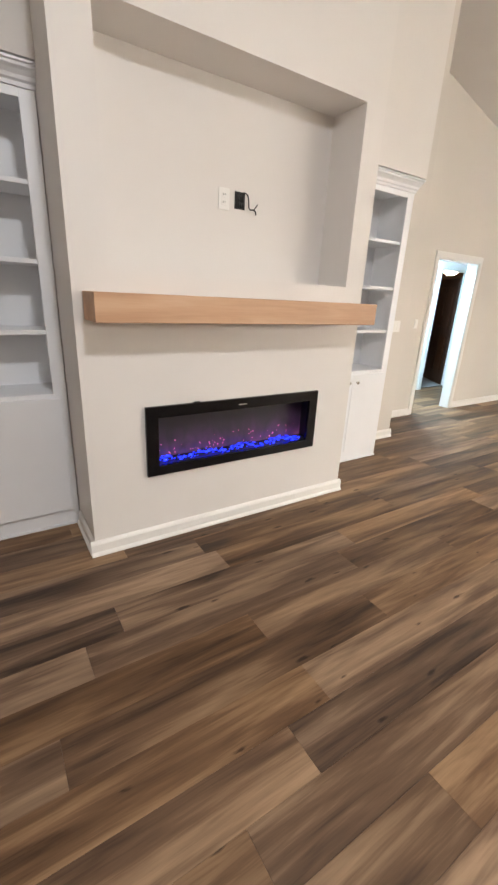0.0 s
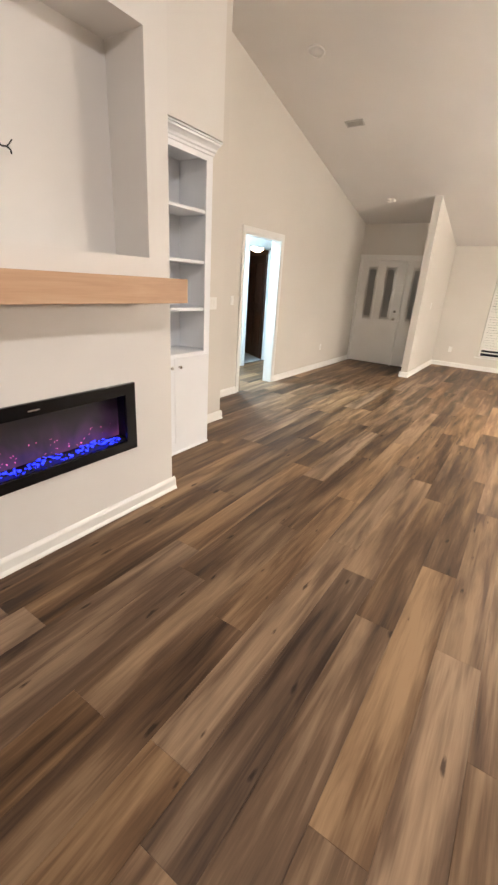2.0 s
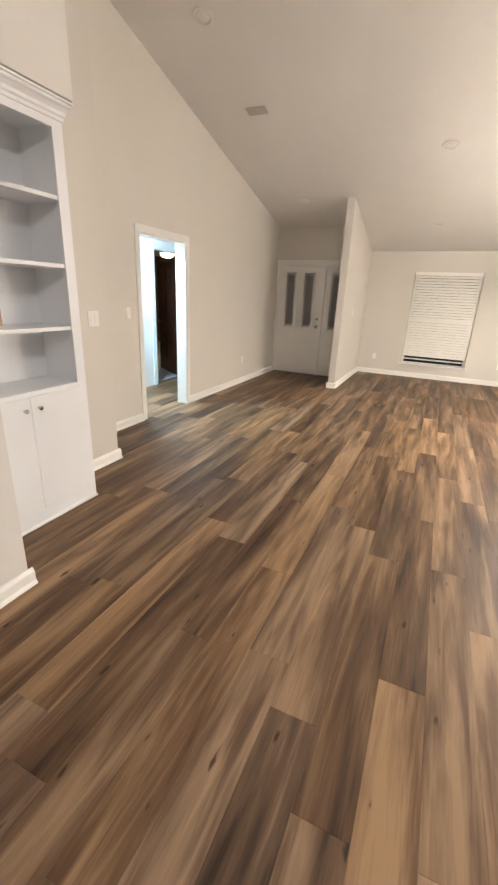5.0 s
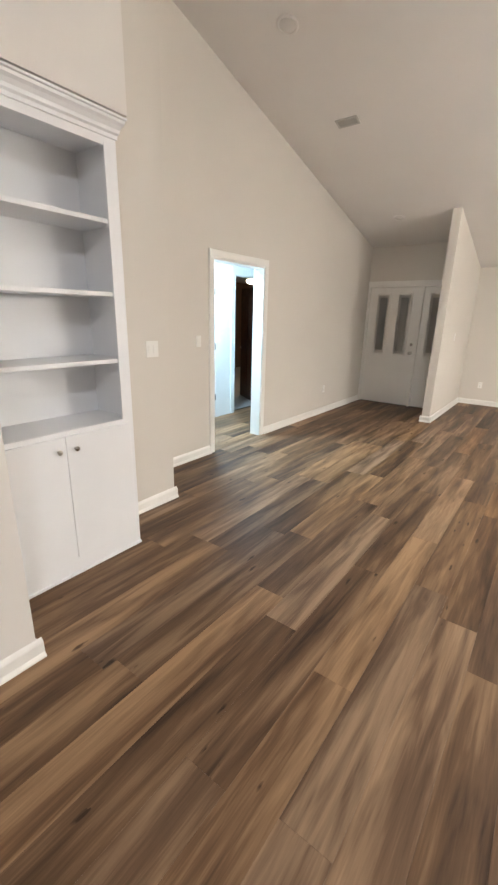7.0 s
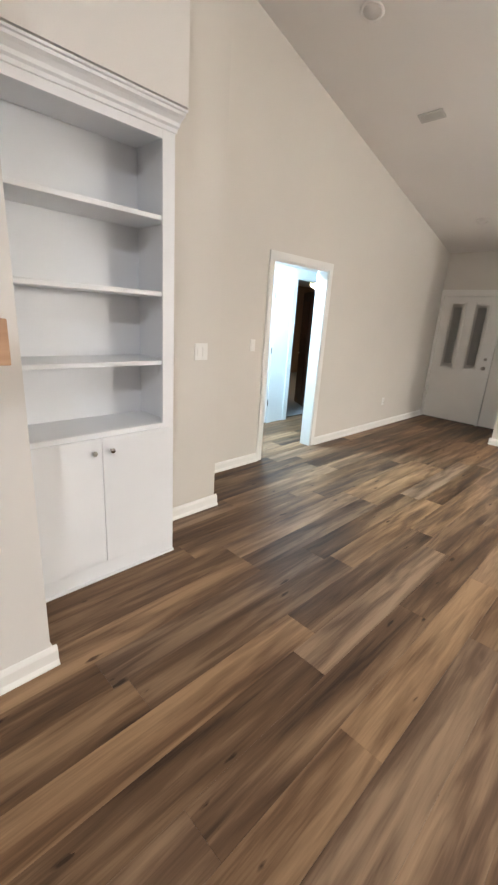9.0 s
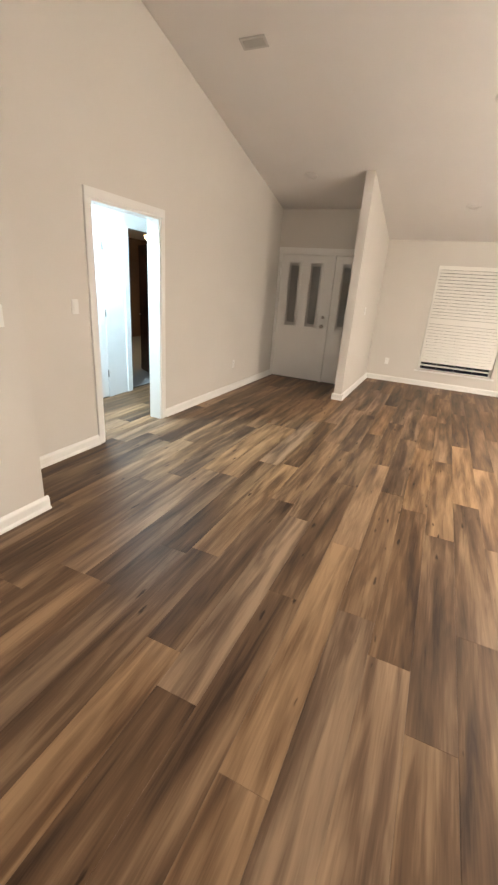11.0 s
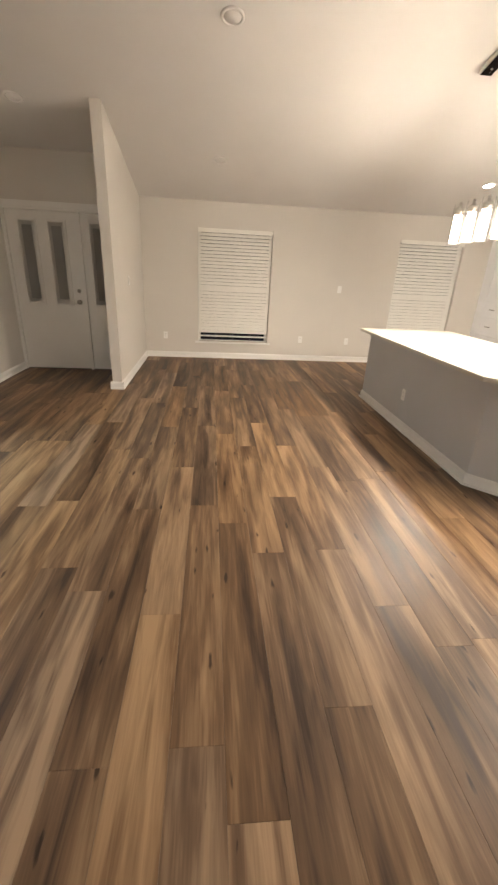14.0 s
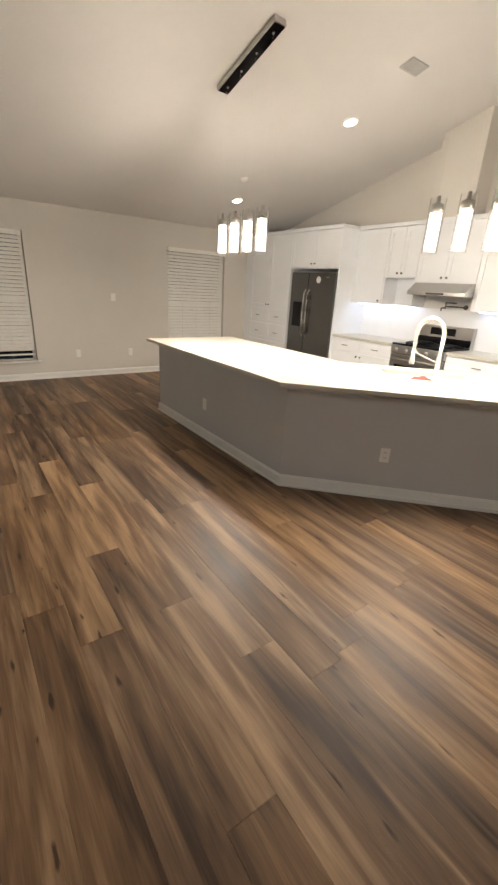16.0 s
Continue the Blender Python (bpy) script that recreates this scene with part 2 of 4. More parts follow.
def tube(bm, p, q, r0, r1=None, n=16, caps=True):
    """A round bar from p to q."""
    p, q = Vector(p), Vector(q)
    r1 = r0 if r1 is None else r1
    turn = (q - p).to_track_quat("Z", "Y").to_matrix()
    a, b = [], []
    for i in range(n):
        d = turn @ Vector((math.cos(i * math.tau / n), math.sin(i * math.tau / n), 0))
        a.append(bm.verts.new(p + d * r0))
        b.append(bm.verts.new(q + d * r1))
    for i in range(n):
        f = bm.faces.new((a[i], a[(i + 1) % n], b[(i + 1) % n], b[i]))
        f.smooth = True
    if caps:
        bm.faces.new(a[::-1])
        bm.faces.new(b)


def lathe(bm, centre, profile, n=24, axis="Z"):
    """A turned shape from (radius, height) pairs; axis Z up or -Y (towards the room) and so on."""
    turn = {"Z": Matrix.Identity(3), "-Y": Matrix.Rotation(radians(90), 3, "X"), "Y": Matrix.Rotation(radians(-90), 3, "X"),
            "-X": Matrix.Rotation(radians(-90), 3, "Y"), "X": Matrix.Rotation(radians(90), 3, "Y")}[axis]
    rings = []
    for r, h in profile:
        rings.append([bm.verts.new(Vector(centre) + turn @ Vector((max(r, 1e-4) * math.cos(i * math.tau / n), max(r, 1e-4) * math.sin(i * math.tau / n), h))) for i in range(n)])
    for a, b in zip(rings, rings[1:]):
        for i in range(n):
            f = bm.faces.new((a[i], a[(i + 1) % n], b[(i + 1) % n], b[i]))
            f.smooth = True


def sweep(bm, pts, r, n=8):
    for a, b in zip(pts, pts[1:]):
        tube(bm, a, b, r, n=n)


def prism(bm, outline, z0, z1, bevel=0.0):
    """An upright prism on a polygon in plan."""
    a = [bm.verts.new((x, y, z0)) for x, y in outline]
    b = [bm.verts.new((x, y, z1)) for x, y in outline]
    fs = [bm.faces.new(a[::-1]), bm.faces.new(b)]
    for i in range(len(a)):
        j = (i + 1) % len(a)
        fs.append(bm.faces.new((a[i], a[j], b[j], b[i])))
    bmesh.ops.recalc_face_normals(bm, faces=fs)
    if bevel:
        bmesh.ops.bevel(bm, geom=list({e for f in fs for e in f.edges}), offset=bevel, segments=2, affect="EDGES")


def make(name, bm, *mats):
    me = bpy.data.meshes.new(name)
    bmesh.ops.recalc_face_normals(bm, faces=bm.faces[:])
    bm.to_mesh(me)
    bm.free()
    for m in mats:
        me.materials.append(m)
    return new(name, me)


def part(name, bm, material, parent, label=""):
    ob = make(name, bm, material)
    ob.parent = parent
    return tagged(ob, label)


def boxed(name, material, parent, dims, bevel=0.0, label=""):
    bm = bmesh.new()
    box(bm, *dims, bevel)
    return part(name, bm, material, parent, label)


def thing(name, label, category, group="", kind="", at=(0, 0, 0), rz=0.0):
    ob = new(name)
    ob.empty_display_size = 0.1
    ob.matrix_basis = pose(*at, 0, 0, rz)
    return tagged(ob, label, category, group, kind)


def structure(name, bm, label, category, *mats):
    return tagged(make(name, bm, *mats), label, category, kind="structure")


# ---- the rooms ----
EAST, EAVE, SLOPE, RIDGE, WEST = 9.95, 2.445, 0.247, 1.0, -3.2
BACKY, LIVY, ENTRYY, JOGX = -4.55, 2.985, 3.55, 3.39


def ceil_at(x):
    top = EAVE + SLOPE * (EAST - RIDGE)
    return EAVE + SLOPE * (EAST - x) if x >= RIDGE else top - SLOPE * (RIDGE - x)


def wall_x(name, x0, x1, y0, y1, holes=(), label="greige painted drywall", mat=PAINT, z0=0.0, ztop=None):
    """A wall along x, up to the sloping ceiling, with rectangular openings (x0, x1, z0, z1)."""
    bm = bmesh.new()
    xs = sorted({x0, x1, *[v for h in holes for v in h[:2]], *([RIDGE] if x0 < RIDGE < x1 else [])})
    for a, b in zip(xs, xs[1:]):
        cuts = sorted((h[2], h[3]) for h in holes if h[0] <= a and h[1] >= b)
        low = z0
        for c, d in cuts:
            if c > low:
                box(bm, a, b, y0, y1, low, c)
            low = d
        fs = box(bm, a, b, y0, y1, low, low + 0.1)
        for v in {v for f in fs for v in f.verts}:
            if v.co.z > low + 0.05:
                v.co.z = ztop if ztop else ceil_at(v.co.x)
    return structure(name, bm, label, "wall", mat)


def wall_y(name, x0, x1, y0, y1, holes=(), label="greige painted drywall", mat=PAINT, ztop=None):
    bm = bmesh.new()
    ys = sorted({y0, y1, *[v for h in holes for v in h[:2]]})
    top = ztop or max(ceil_at(x0), ceil_at(x1))
    for a, b in zip(ys, ys[1:]):
        low = 0.0
        for c, d in sorted((h[2], h[3]) for h in holes if h[0] <= a and h[1] >= b):
            if c > low:
                box(bm, x0, x1, a, b, low, c)
            low = d
        box(bm, x0, x1, a, b, low, top)
    return structure(name, bm, label, "wall", mat)


DOOR = (4.54, 5.46, 0.0, 2.085)
WIN = ((-0.16, 1.06, 0.29, 2.07), (-3.46, -2.325, 0.29, 2.07))
NICHE = (0.02, 1.63, 1.59, 2.64)
FIRE = (0.172, 1.46, 0.447, 0.878)
FRONT = 2.195

wall_x("wall_living", WEST, JOGX, LIVY, LIVY + 0.14)
wall_y("wall_return", JOGX - 0.14, JOGX, LIVY + 0.14, ENTRYY + 0.14)
wall_x("wall_hall_side", JOGX, 8.94, ENTRYY, ENTRYY + 0.14, [DOOR])
wall_x("wall_kitchen", WEST, EAST + 0.15, BACKY - 0.14, BACKY)
wall_y("wall_windows", EAST, EAST + 0.15, BACKY, 1.96, WIN)
wall_y("wall_west", WEST - 0.14, WEST, BACKY, LIVY)
wall_x("wall_stub", 7.78, EAST + 0.15, 1.96, 2.075, label="greige painted wall end beside the entry")
EDOOR = (2.12, 3.545, 0.0, 2.095)
wall_y("wall_entry", 8.80, 8.94, 2.075, ENTRYY, [EDOOR])
# chimney breast with its niche and the slot for the fire
bm = bmesh.new()
for a, b, c, d in ((-0.158, NICHE[0], 0, 0), (NICHE[1], 1.795, 0, 0)):
    box(bm, a, b, FRONT, LIVY, 0, NICHE[3])
box(bm, NICHE[0], NICHE[1], FRONT, LIVY, FIRE[3] - 0.01, NICHE[2])
box(bm, NICHE[0], NICHE[1], FRONT, LIVY, 0, FIRE[2] + 0.01)
box(bm, NICHE[0], FIRE[0] + 0.01, FRONT, LIVY, FIRE[2] + 0.01, FIRE[3] - 0.01)
box(bm, FIRE[1] - 0.01, NICHE[1], FRONT, LIVY, FIRE[2] + 0.01, FIRE[3] - 0.01)
box(bm, FIRE[0] + 0.01, FIRE[1] - 0.01, FRONT + 0.2, LIVY, FIRE[2] + 0.01, FIRE[3] - 0.01)
box(bm, NICHE[0], NICHE[1], FRONT + 0.295, LIVY, NICHE[2], NICHE[3])
for a, b in ((-0.158, RIDGE), (RIDGE, 1.795)):
    fs = box(bm, a, b, FRONT, LIVY, NICHE[3], 3)
    for v in {v for f in fs for v in f.verts}:
        if v.co.z > 2.9:
            v.co.z = ceil_at(v.co.x)
structure("wall_chimney_breast", bm, "off-white chimney breast with a recessed niche", "wall", BREASTP)
for nm, a, b in (("wall_soffit_1", 1.795, 2.757), ("wall_soffit_2", -1.14, -0.158)):
    wall_x(nm, a, b, 2.552, LIVY, z0=2.482, label="off-white drywall above the built-in shelves", mat=BREASTP)

# ceilings
bm = bmesh.new()
YL, YH = BACKY - 0.14, ENTRYY + 0.14
xs = (WEST - 0.14, RIDGE, EAST + 0.15)
lo = [[bm.verts.new((x, y, ceil_at(x) + h)) for y in (YL, YH)] for h in (0.002, 0.15) for x in xs]
for i in (0, 1):
    bm.faces.new((lo[i][0], lo[i][1], lo[i + 1][1], lo[i + 1][0]))
    bm.faces.new((lo[i + 3][0], lo[i + 4][0], lo[i + 4][1], lo[i + 3][1]))
for i in (0, 1):
    for j in (0, 1):
        bm.faces.new((lo[i][j], lo[i + 1][j], lo[i + 4][j], lo[i + 3][j]))
for i in (0, 2):
    bm.faces.new((lo[i][0], lo[i][1], lo[i + 3][1], lo[i + 3][0]))
structure("ceiling", bm, "white painted vaulted drywall ceiling", "ceiling", CEIL)

# hall and the dark room behind it
wall_x("wall_hall_back", 3.25, 11.6, 4.65, 4.77, [(6.27, 7.12, 0.0, 2.11)], "bright white painted hall wall", HALLP, ztop=2.44)
wall_y("wall_hall_west", 3.25, 3.39, 3.69, 4.65, label="white painted hall wall", mat=HALLP, ztop=2.44)
wall_y("wall_hall_east", 8.3, 8.42, 3.69, 4.65, label="white painted hall wall", mat=HALLP, ztop=2.44)
for nm, dims in (("ceiling_hall", (3.25, 8.42, 3.69, 4.77, 2.44, 2.54)), ("ceiling_far_room", (5.0, 11.6, 4.77, 8.4, 2.44, 2.54))):
    bm = bmesh.new()
    box(bm, *dims)
    structure(nm, bm, "white painted flat ceiling", "ceiling", CEIL)
# one even dark brown for all far room walls
DARKP = plain("far_room_dark_brown", (0.20, 0.13, 0.09), 0.7)
wall_x("wall_far_room_north", 5.0, 11.6, 8.4, 8.5, label="dark brown far room wall", mat=DARKP, ztop=2.44)
wall_y("wall_far_room_west", 5.0, 5.1, 4.77, 8.4, label="dark brown far room wall", mat=DARKP, ztop=2.44)
wall_y("wall_far_room_east", 11.5, 11.6, 4.77, 8.4, label="dark brown far room wall", mat=DARKP, ztop=2.44)
bm = bmesh.new()
box(bm, 5.1, 11.5, 4.77, 8.4, -0.1, 0.0)
structure("floor_far_room", bm, "grey carpet floor", "floor", CARPET)
bm = bmesh.new()
box(bm, WEST - 0.14, EAST + 0.15, YL, 4.77, -0.12, -0.006)
floor = structure("floor", bm, "brown grey wood-look vinyl plank floor", "floor", SHADOWGAP)
# porch outside the front door
bm = bmesh.new()
box(bm, 8.94, 11.5, 2.075, 4.6, -0.12, -0.02)
box(bm, 11.4, 11.5, 2.075, 4.6, -0.02, 2.6)
structure("porch", bm, "dark porch beyond the front door", "porch", OUTSIDE)


# ---- trim ----
def baseboard(name, p, q, side, h=0.095, t=0.016):
    """Moulded skirting from p to q in plan; side: the way it stands off the wall."""
    bm = bmesh.new()
    d = Vector((q[0] - p[0], q[1] - p[1], 0))
    s = Vector((*side, 0))
    prof = ((0, 0), (t + 0.012, 0), (t + 0.012, 0.008), (t + 0.004, 0.02), (t, 0.024), (t, h - 0.022), (t * 0.7, h - 0.012), (t * 0.35, h - 0.004), (0, h))
    ends = []
    for base in (Vector((*p, 0)), Vector((*p, 0)) + d):
        ends.append([bm.verts.new(base + s * a + Vector((0, 0, z))) for a, z in prof])
    n = len(prof)
    for i in range(n):
        bm.faces.new((ends[0][i], ends[0][(i + 1) % n], ends[1][(i + 1) % n], ends[1][i]))
    for e in ends:
        bm.faces.new(e)
    return structure(name, bm, "white moulded baseboard", "baseboard", TRIM)


k = 0.026
for p, q, s in (
    ((-0.158 - k, FRONT), (1.795 + k, FRONT), (0, -1)), ((-0.158, FRONT), (-0.158, 2.615), (-1, 0)), ((1.795, FRONT), (1.795, 2.615), (1, 0)),
    ((2.735, LIVY), (JOGX + k, LIVY), (0, -1)), ((JOGX, LIVY), (JOGX, ENTRYY), (1, 0)), ((JOGX, ENTRYY), (4.476, ENTRYY), (0, -1)),
    ((5.53, ENTRYY), (8.80, ENTRYY), (0, -1)), ((7.78 - k, 1.96), (EAST, 1.96), (0, -1)), ((7.78, 1.96 - k), (7.78, 2.075 + k), (-1, 0)),
    ((7.78, 2.075), (8.78, 2.075), (0, 1)), ((EAST, 1.96), (EAST, -3.95), (-1, 0)), ((WEST, LIVY), (-1.14, LIVY), (0, -1)),
    ((WEST, BACKY), (WEST, LIVY), (1, 0)), ((WEST, BACKY), (3.2, BACKY), (0, 1)), ((3.39, 4.65), (4.95, 4.65), (0, -1)), ((7.21, 4.65), (8.3, 4.65), (0, -1)),
):
    baseboard("baseboard", p, q, s)


def casing(name, x0, x1, y, top, out, w=0.089, mat=TRIM, depth=0.14):
    """Door casing and jamb lining round an opening in a wall along x; out: -1 or 1, the face that carries the casing."""
    th = thing(name, "white painted door casing round an open doorway", "door frame", kind="structure")
    for a, b in ((x0 - w, x0), (x1, x1 + w)):
        bm = bmesh.new()
        box(bm, a, b, y, y + out * 0.018, 0, top, 0.004)
        part("casing_side", bm, mat, th)
    bm = bmesh.new()
    box(bm, x0 - w, x1 + w, y, y + out * 0.019, top, top + 0.075, 0.004)
    part("casing_head", bm, mat, th)
    for a, b in ((x0 - 0.002, x0 + 0.016), (x1 - 0.016, x1 + 0.002)):
        boxed("jamb", mat, th, (a, b, y + out * 0.005, y - out * depth, 0, top))
    boxed("jamb_head", mat, th, (x0 + 0.016, x1 - 0.016, y + out * 0.005, y - out * depth, top - 0.018, top + 0.002))
    return th


casing("door_frame_1", DOOR[0], DOOR[1], ENTRYY, DOOR[3], -1, 0.07)
casing("door_frame_2", 6.27, 7.12, 4.65, 2.11, -1, mat=HALLP, depth=0.12)


# ---- fireplace wall ----
mantel = thing("mantel", "light oak box beam mantel shelf fixed to the chimney breast", "mantel", at=(0.775, FRONT, 1.42))
bm = bmesh.new()
box(bm, -0.885, 0.925, -0.24, 0, -0.066, 0.066, 0.004)
part("beam", bm, OAKM, mantel)

fp = thing("electric_fireplace", "black glass linear electric fireplace glowing blue and violet", "fireplace", at=(0.816, FRONT, 0.447))
W, Hh = 0.644, 0.431
for nm, d in (("frame_side", (-W, -W + 0.075, -0.022, 0, 0, Hh)), ("frame_side", (W - 0.075, W, -0.022, 0, 0, Hh)),
              ("frame_top", (-W + 0.075, W - 0.075, -0.022, 0, Hh - 0.07, Hh)), ("frame_bottom", (-W + 0.075, W - 0.075, -0.022, 0, 0, 0.062))):
    boxed(nm, BLACKG, fp, d, 0.003)
boxed("badge", NICKEL, fp, (-0.03, 0.03, -0.0245, -0.0225, Hh - 0.042, Hh - 0.036))
boxed("control_bump", BLACKM, fp, (-0.34, -0.30, -0.016, -0.002, Hh, Hh + 0.006), 0.002)
bm = bmesh.new()
box(bm, -W + 0.02, W - 0.02, 0.185, 0.195, 0.02, Hh - 0.02)
box(bm, -W + 0.02, W - 0.02, 0.0, 0.185, Hh - 0.03, Hh - 0.02)
box(bm, -W + 0.02, W - 0.02, 0.0, 0.185, 0.02, 0.03)
box(bm, -W + 0.02, -W + 0.03, 0.0, 0.185, 0.03, Hh - 0.03)
box(bm, W - 0.03, W - 0.02, 0.0, 0.185, 0.03, Hh - 0.03)
part("firebox", bm, BLACKM, fp)
bm = bmesh.new()
box(bm, -W + 0.04, W - 0.04, -0.004, 0.004, -0.01, 0.32)
scr = part("flame_display", bm, FLAME, fp, "dark screen with violet flames")
scr.location = (0, 0.11, 0.075)
rng = random.Random(5)


def shard(bm, c, r):
    """A broken crystal or ember."""
    g = bmesh.ops.create_icosphere(bm, subdivisions=1, radius=r)
    for v in g["verts"]:
        v.co = Vector((v.co.x * rng.uniform(0.7, 1.5), v.co.y * rng.uniform(0.7, 1.2), v.co.z * rng.uniform(0.4, 0.9))) + Vector(c)


for nm, mat, n, lab in (("ember_bed", EMBER, 260, "blue lit crystal embers"), ("charcoal", ROCK, 150, "black charcoal pieces"), ("pink_embers", PINKE, 60, "pink sparks")):
    bm = bmesh.new()
    for i in range(n):
        x = rng.uniform(-W + 0.08, W - 0.08)
        z = 0.068 + 0.010 * math.sin(x * 21) + rng.uniform(-0.004, 0.013) if nm != "pink_embers" else 0.085 + 0.09 * rng.random() ** 2
        y = rng.uniform(0.012, 0.085) if nm != "pink_embers" else 0.10
        r = rng.uniform(0.004, 0.010) if nm != "pink_embers" else rng.uniform(0.0012, 0.0032)
        if nm == "charcoal":
            z, y = z + 0.004, y - 0.006
        shard(bm, (x, y, z), r)
    tagged(part(nm, bm, mat, fp, lab), kind="stuff")
boxed("ember_tray", BLACKM, fp, (-W + 0.04, W - 0.04, 0.004, 0.1, 0.03, 0.06))


def plate(name, label, at, axis, w=0.07, h=0.115, slots="outlet", mat=PLASTIC):
    """A wall plate with its outlet faces or rockers. axis: the way it faces."""
    rz = {"-Y": 0, "Y": 180, "-X": -90, "X": 90}[axis]
    th = thing(name, label, "switch" if slots == "switch" else "outlet", at=at, rz=rz)
    bm = bmesh.new()
    box(bm, -w / 2, w / 2, -0.006, 0, -h / 2, h / 2, 0.002)
    part("cover_plate", bm, mat, th)
    n = max(1, round(w / 0.06)) if slots == "switch" else 1
    for i in range(n):
        c = (i - (n - 1) / 2) * 0.046
        if slots == "switch":
            boxed("rocker", mat, th, (c - 0.016, c + 0.016, -0.010, -0.006, -0.033, 0.033), 0.002)
        elif slots == "outlet":
            for z in (-0.021, 0.021):
                face = boxed("receptacle", mat, th, (-0.017, 0.017, -0.0085, -0.006, z - 0.014, z + 0.014), 0.002)
                for dx in (-0.006, 0.006):
                    boxed("slot", SLOT, face, (dx - 0.0012, dx + 0.0012, -0.0092, -0.0084, z - 0.002, z + 0.008))
    return th


NB = FRONT + 0.295
plate("outlet", "white wall outlet in the niche", (0.815, NB, 2.05), "-Y", 0.075, 0.118)
th = thing("cable_box", "open black recessed cable box with loose cables", "cable box", at=(0.925, NB, 2.055))
boxed("box_back", RUBBER, th, (-0.034, 0.034, -0.004, 0, -0.048, 0.048), 0.002)
for a, b in ((-0.034, -0.028), (0.028, 0.034)):
    boxed("box_side", RUBBER, th, (a, b, -0.012, -0.004, -0.048, 0.048))
for x in (-0.012, 0.004, 0.016):
    bm = bmesh.new()
    sweep(bm, [(x, -0.012, -0.044), (x + 0.002, -0.016, -0.01), (x, -0.014, 0.03)], 0.005)
    part("cable", bm, RUBBER, th)
bm = bmesh.new()
pts = [(0.0, -0.01, 0.035), (0.02, -0.03, 0.042), (0.04, -0.035, 0.03), (0.048, -0.035, 0.0), (0.05, -0.035, -0.035), (0.06, -0.035, -0.047), (0.085, -0.038, -0.045), (0.1, -0.04, -0.055), (0.102, -0.04, -0.072)]
sweep(bm, pts, 0.004)
sweep(bm, [(0.085, -0.038, -0.045), (0.098, -0.04, -0.03), (0.112, -0.04, -0.012)], 0.003)
part("loose_cable", bm, RUBBER, th, "loose black cable end")


def knob(parent, x, y, z, axis="-Y", mat=NICKEL, name="knob"):
    bm = bmesh.new()
    lathe(bm, (x, y, z), [(0, 0), (0.006, 0), (0.005, 0.012), (0.013, 0.018), (0.0145, 0.023), (0.012, 0.028), (0, 0.030)], 16, axis)
    return part(name, bm, mat, parent, "round metal knob")


def builtin(x0, x1, group):
    """A built-in bookcase: open shelves over two doors, with crown and base."""
    th = thing("built_in_bookcase", "white built-in bookcase with empty shelves over two doors", "bookcase", group, at=(x0, 2.63, 0))
    w, d = x1 - x0, LIVY - 2.63 - 0.002
    st, t = 0.075, 0.02
    for a, b in ((0.0, t), (w - t, w)):
        boxed("side_panel", CAB, th, (a, b, 0.02, d, 0, 2.40))
    boxed("back_panel", CAB, th, (t, w - t, d - 0.012, d, 0.88, 2.40))
    for a, b in ((0.0, st), (w - st, w)):
        boxed("stile", CAB, th, (a, b, 0, 0.02, 0.0, 2.40), 0.002)
    boxed("top_rail", CAB, th, (st, w - st, 0, 0.02, 2.345, 2.40), 0.002)
    boxed("mid_rail", CAB, th, (st, w - st, 0, 0.02, 0.855, 0.895), 0.002)
    boxed("base_rail", CAB, th, (st, w - st, 0, 0.02, 0, 0.125), 0.002)
    boxed("deck", CAB, th, (t, w - t, 0.02, d - 0.012, 0.872, 0.895))
    for z in (1.25, 1.622, 1.995):
        boxed("shelf", CAB, th, (t, w - t, 0.012, d - 0.016, z - 0.012, z + 0.012), 0.003)
    boxed("top_panel", CAB, th, (t, w - t, 0.02, d - 0.012, 2.385, 2.40))
    m = w / 2
    for a, b, kx in ((st - 0.035, m - 0.002, m - 0.05), (m + 0.002, w - st + 0.035, m + 0.05)):
        bm = bmesh.new()
        box(bm, a, b, -0.020, -0.001, 0.115, 0.868, 0.003)
        dr = part("door", bm, CAB, th)
        knob(dr, kx, -0.020, 0.795)
    # crown: stepped cove
    bm = bmesh.new()
    prof = ((0.0, 2.385), (0.012, 2.385), (0.014, 2.402), (0.026, 2.41), (0.03, 2.425), (0.046, 2.44), (0.062, 2.45), (0.064, 2.462), (0.076, 2.464), (0.076, 2.474), (0.0, 2.474))
    ends = []
    for x, s in ((0.0, -1), (w, 1)):
        ends.append([bm.verts.new((x + s * a * 0.3, -a, z)) for a, z in prof])
    for i in range(len(prof)):
        j = (i + 1) % len(prof)
        bm.faces.new((ends[0][i], ends[0][j], ends[1][j], ends[1][i]))
    for e in ends:
        bm.faces.new(e)
    part("crown_moulding", bm, CAB, th)
    boxed("top_cap", CAB, th, (0, w, 0.001, d, 2.401, 2.474))
    boxed("shoe", CAB, th, (0.0, w + 0.003, -0.012, 0, 0, 0.018), 0.004)
    return th


builtin(1.80, 2.735, "bookcases beside the fireplace")
builtin(-1.098, -0.163, "bookcases beside the fireplace")

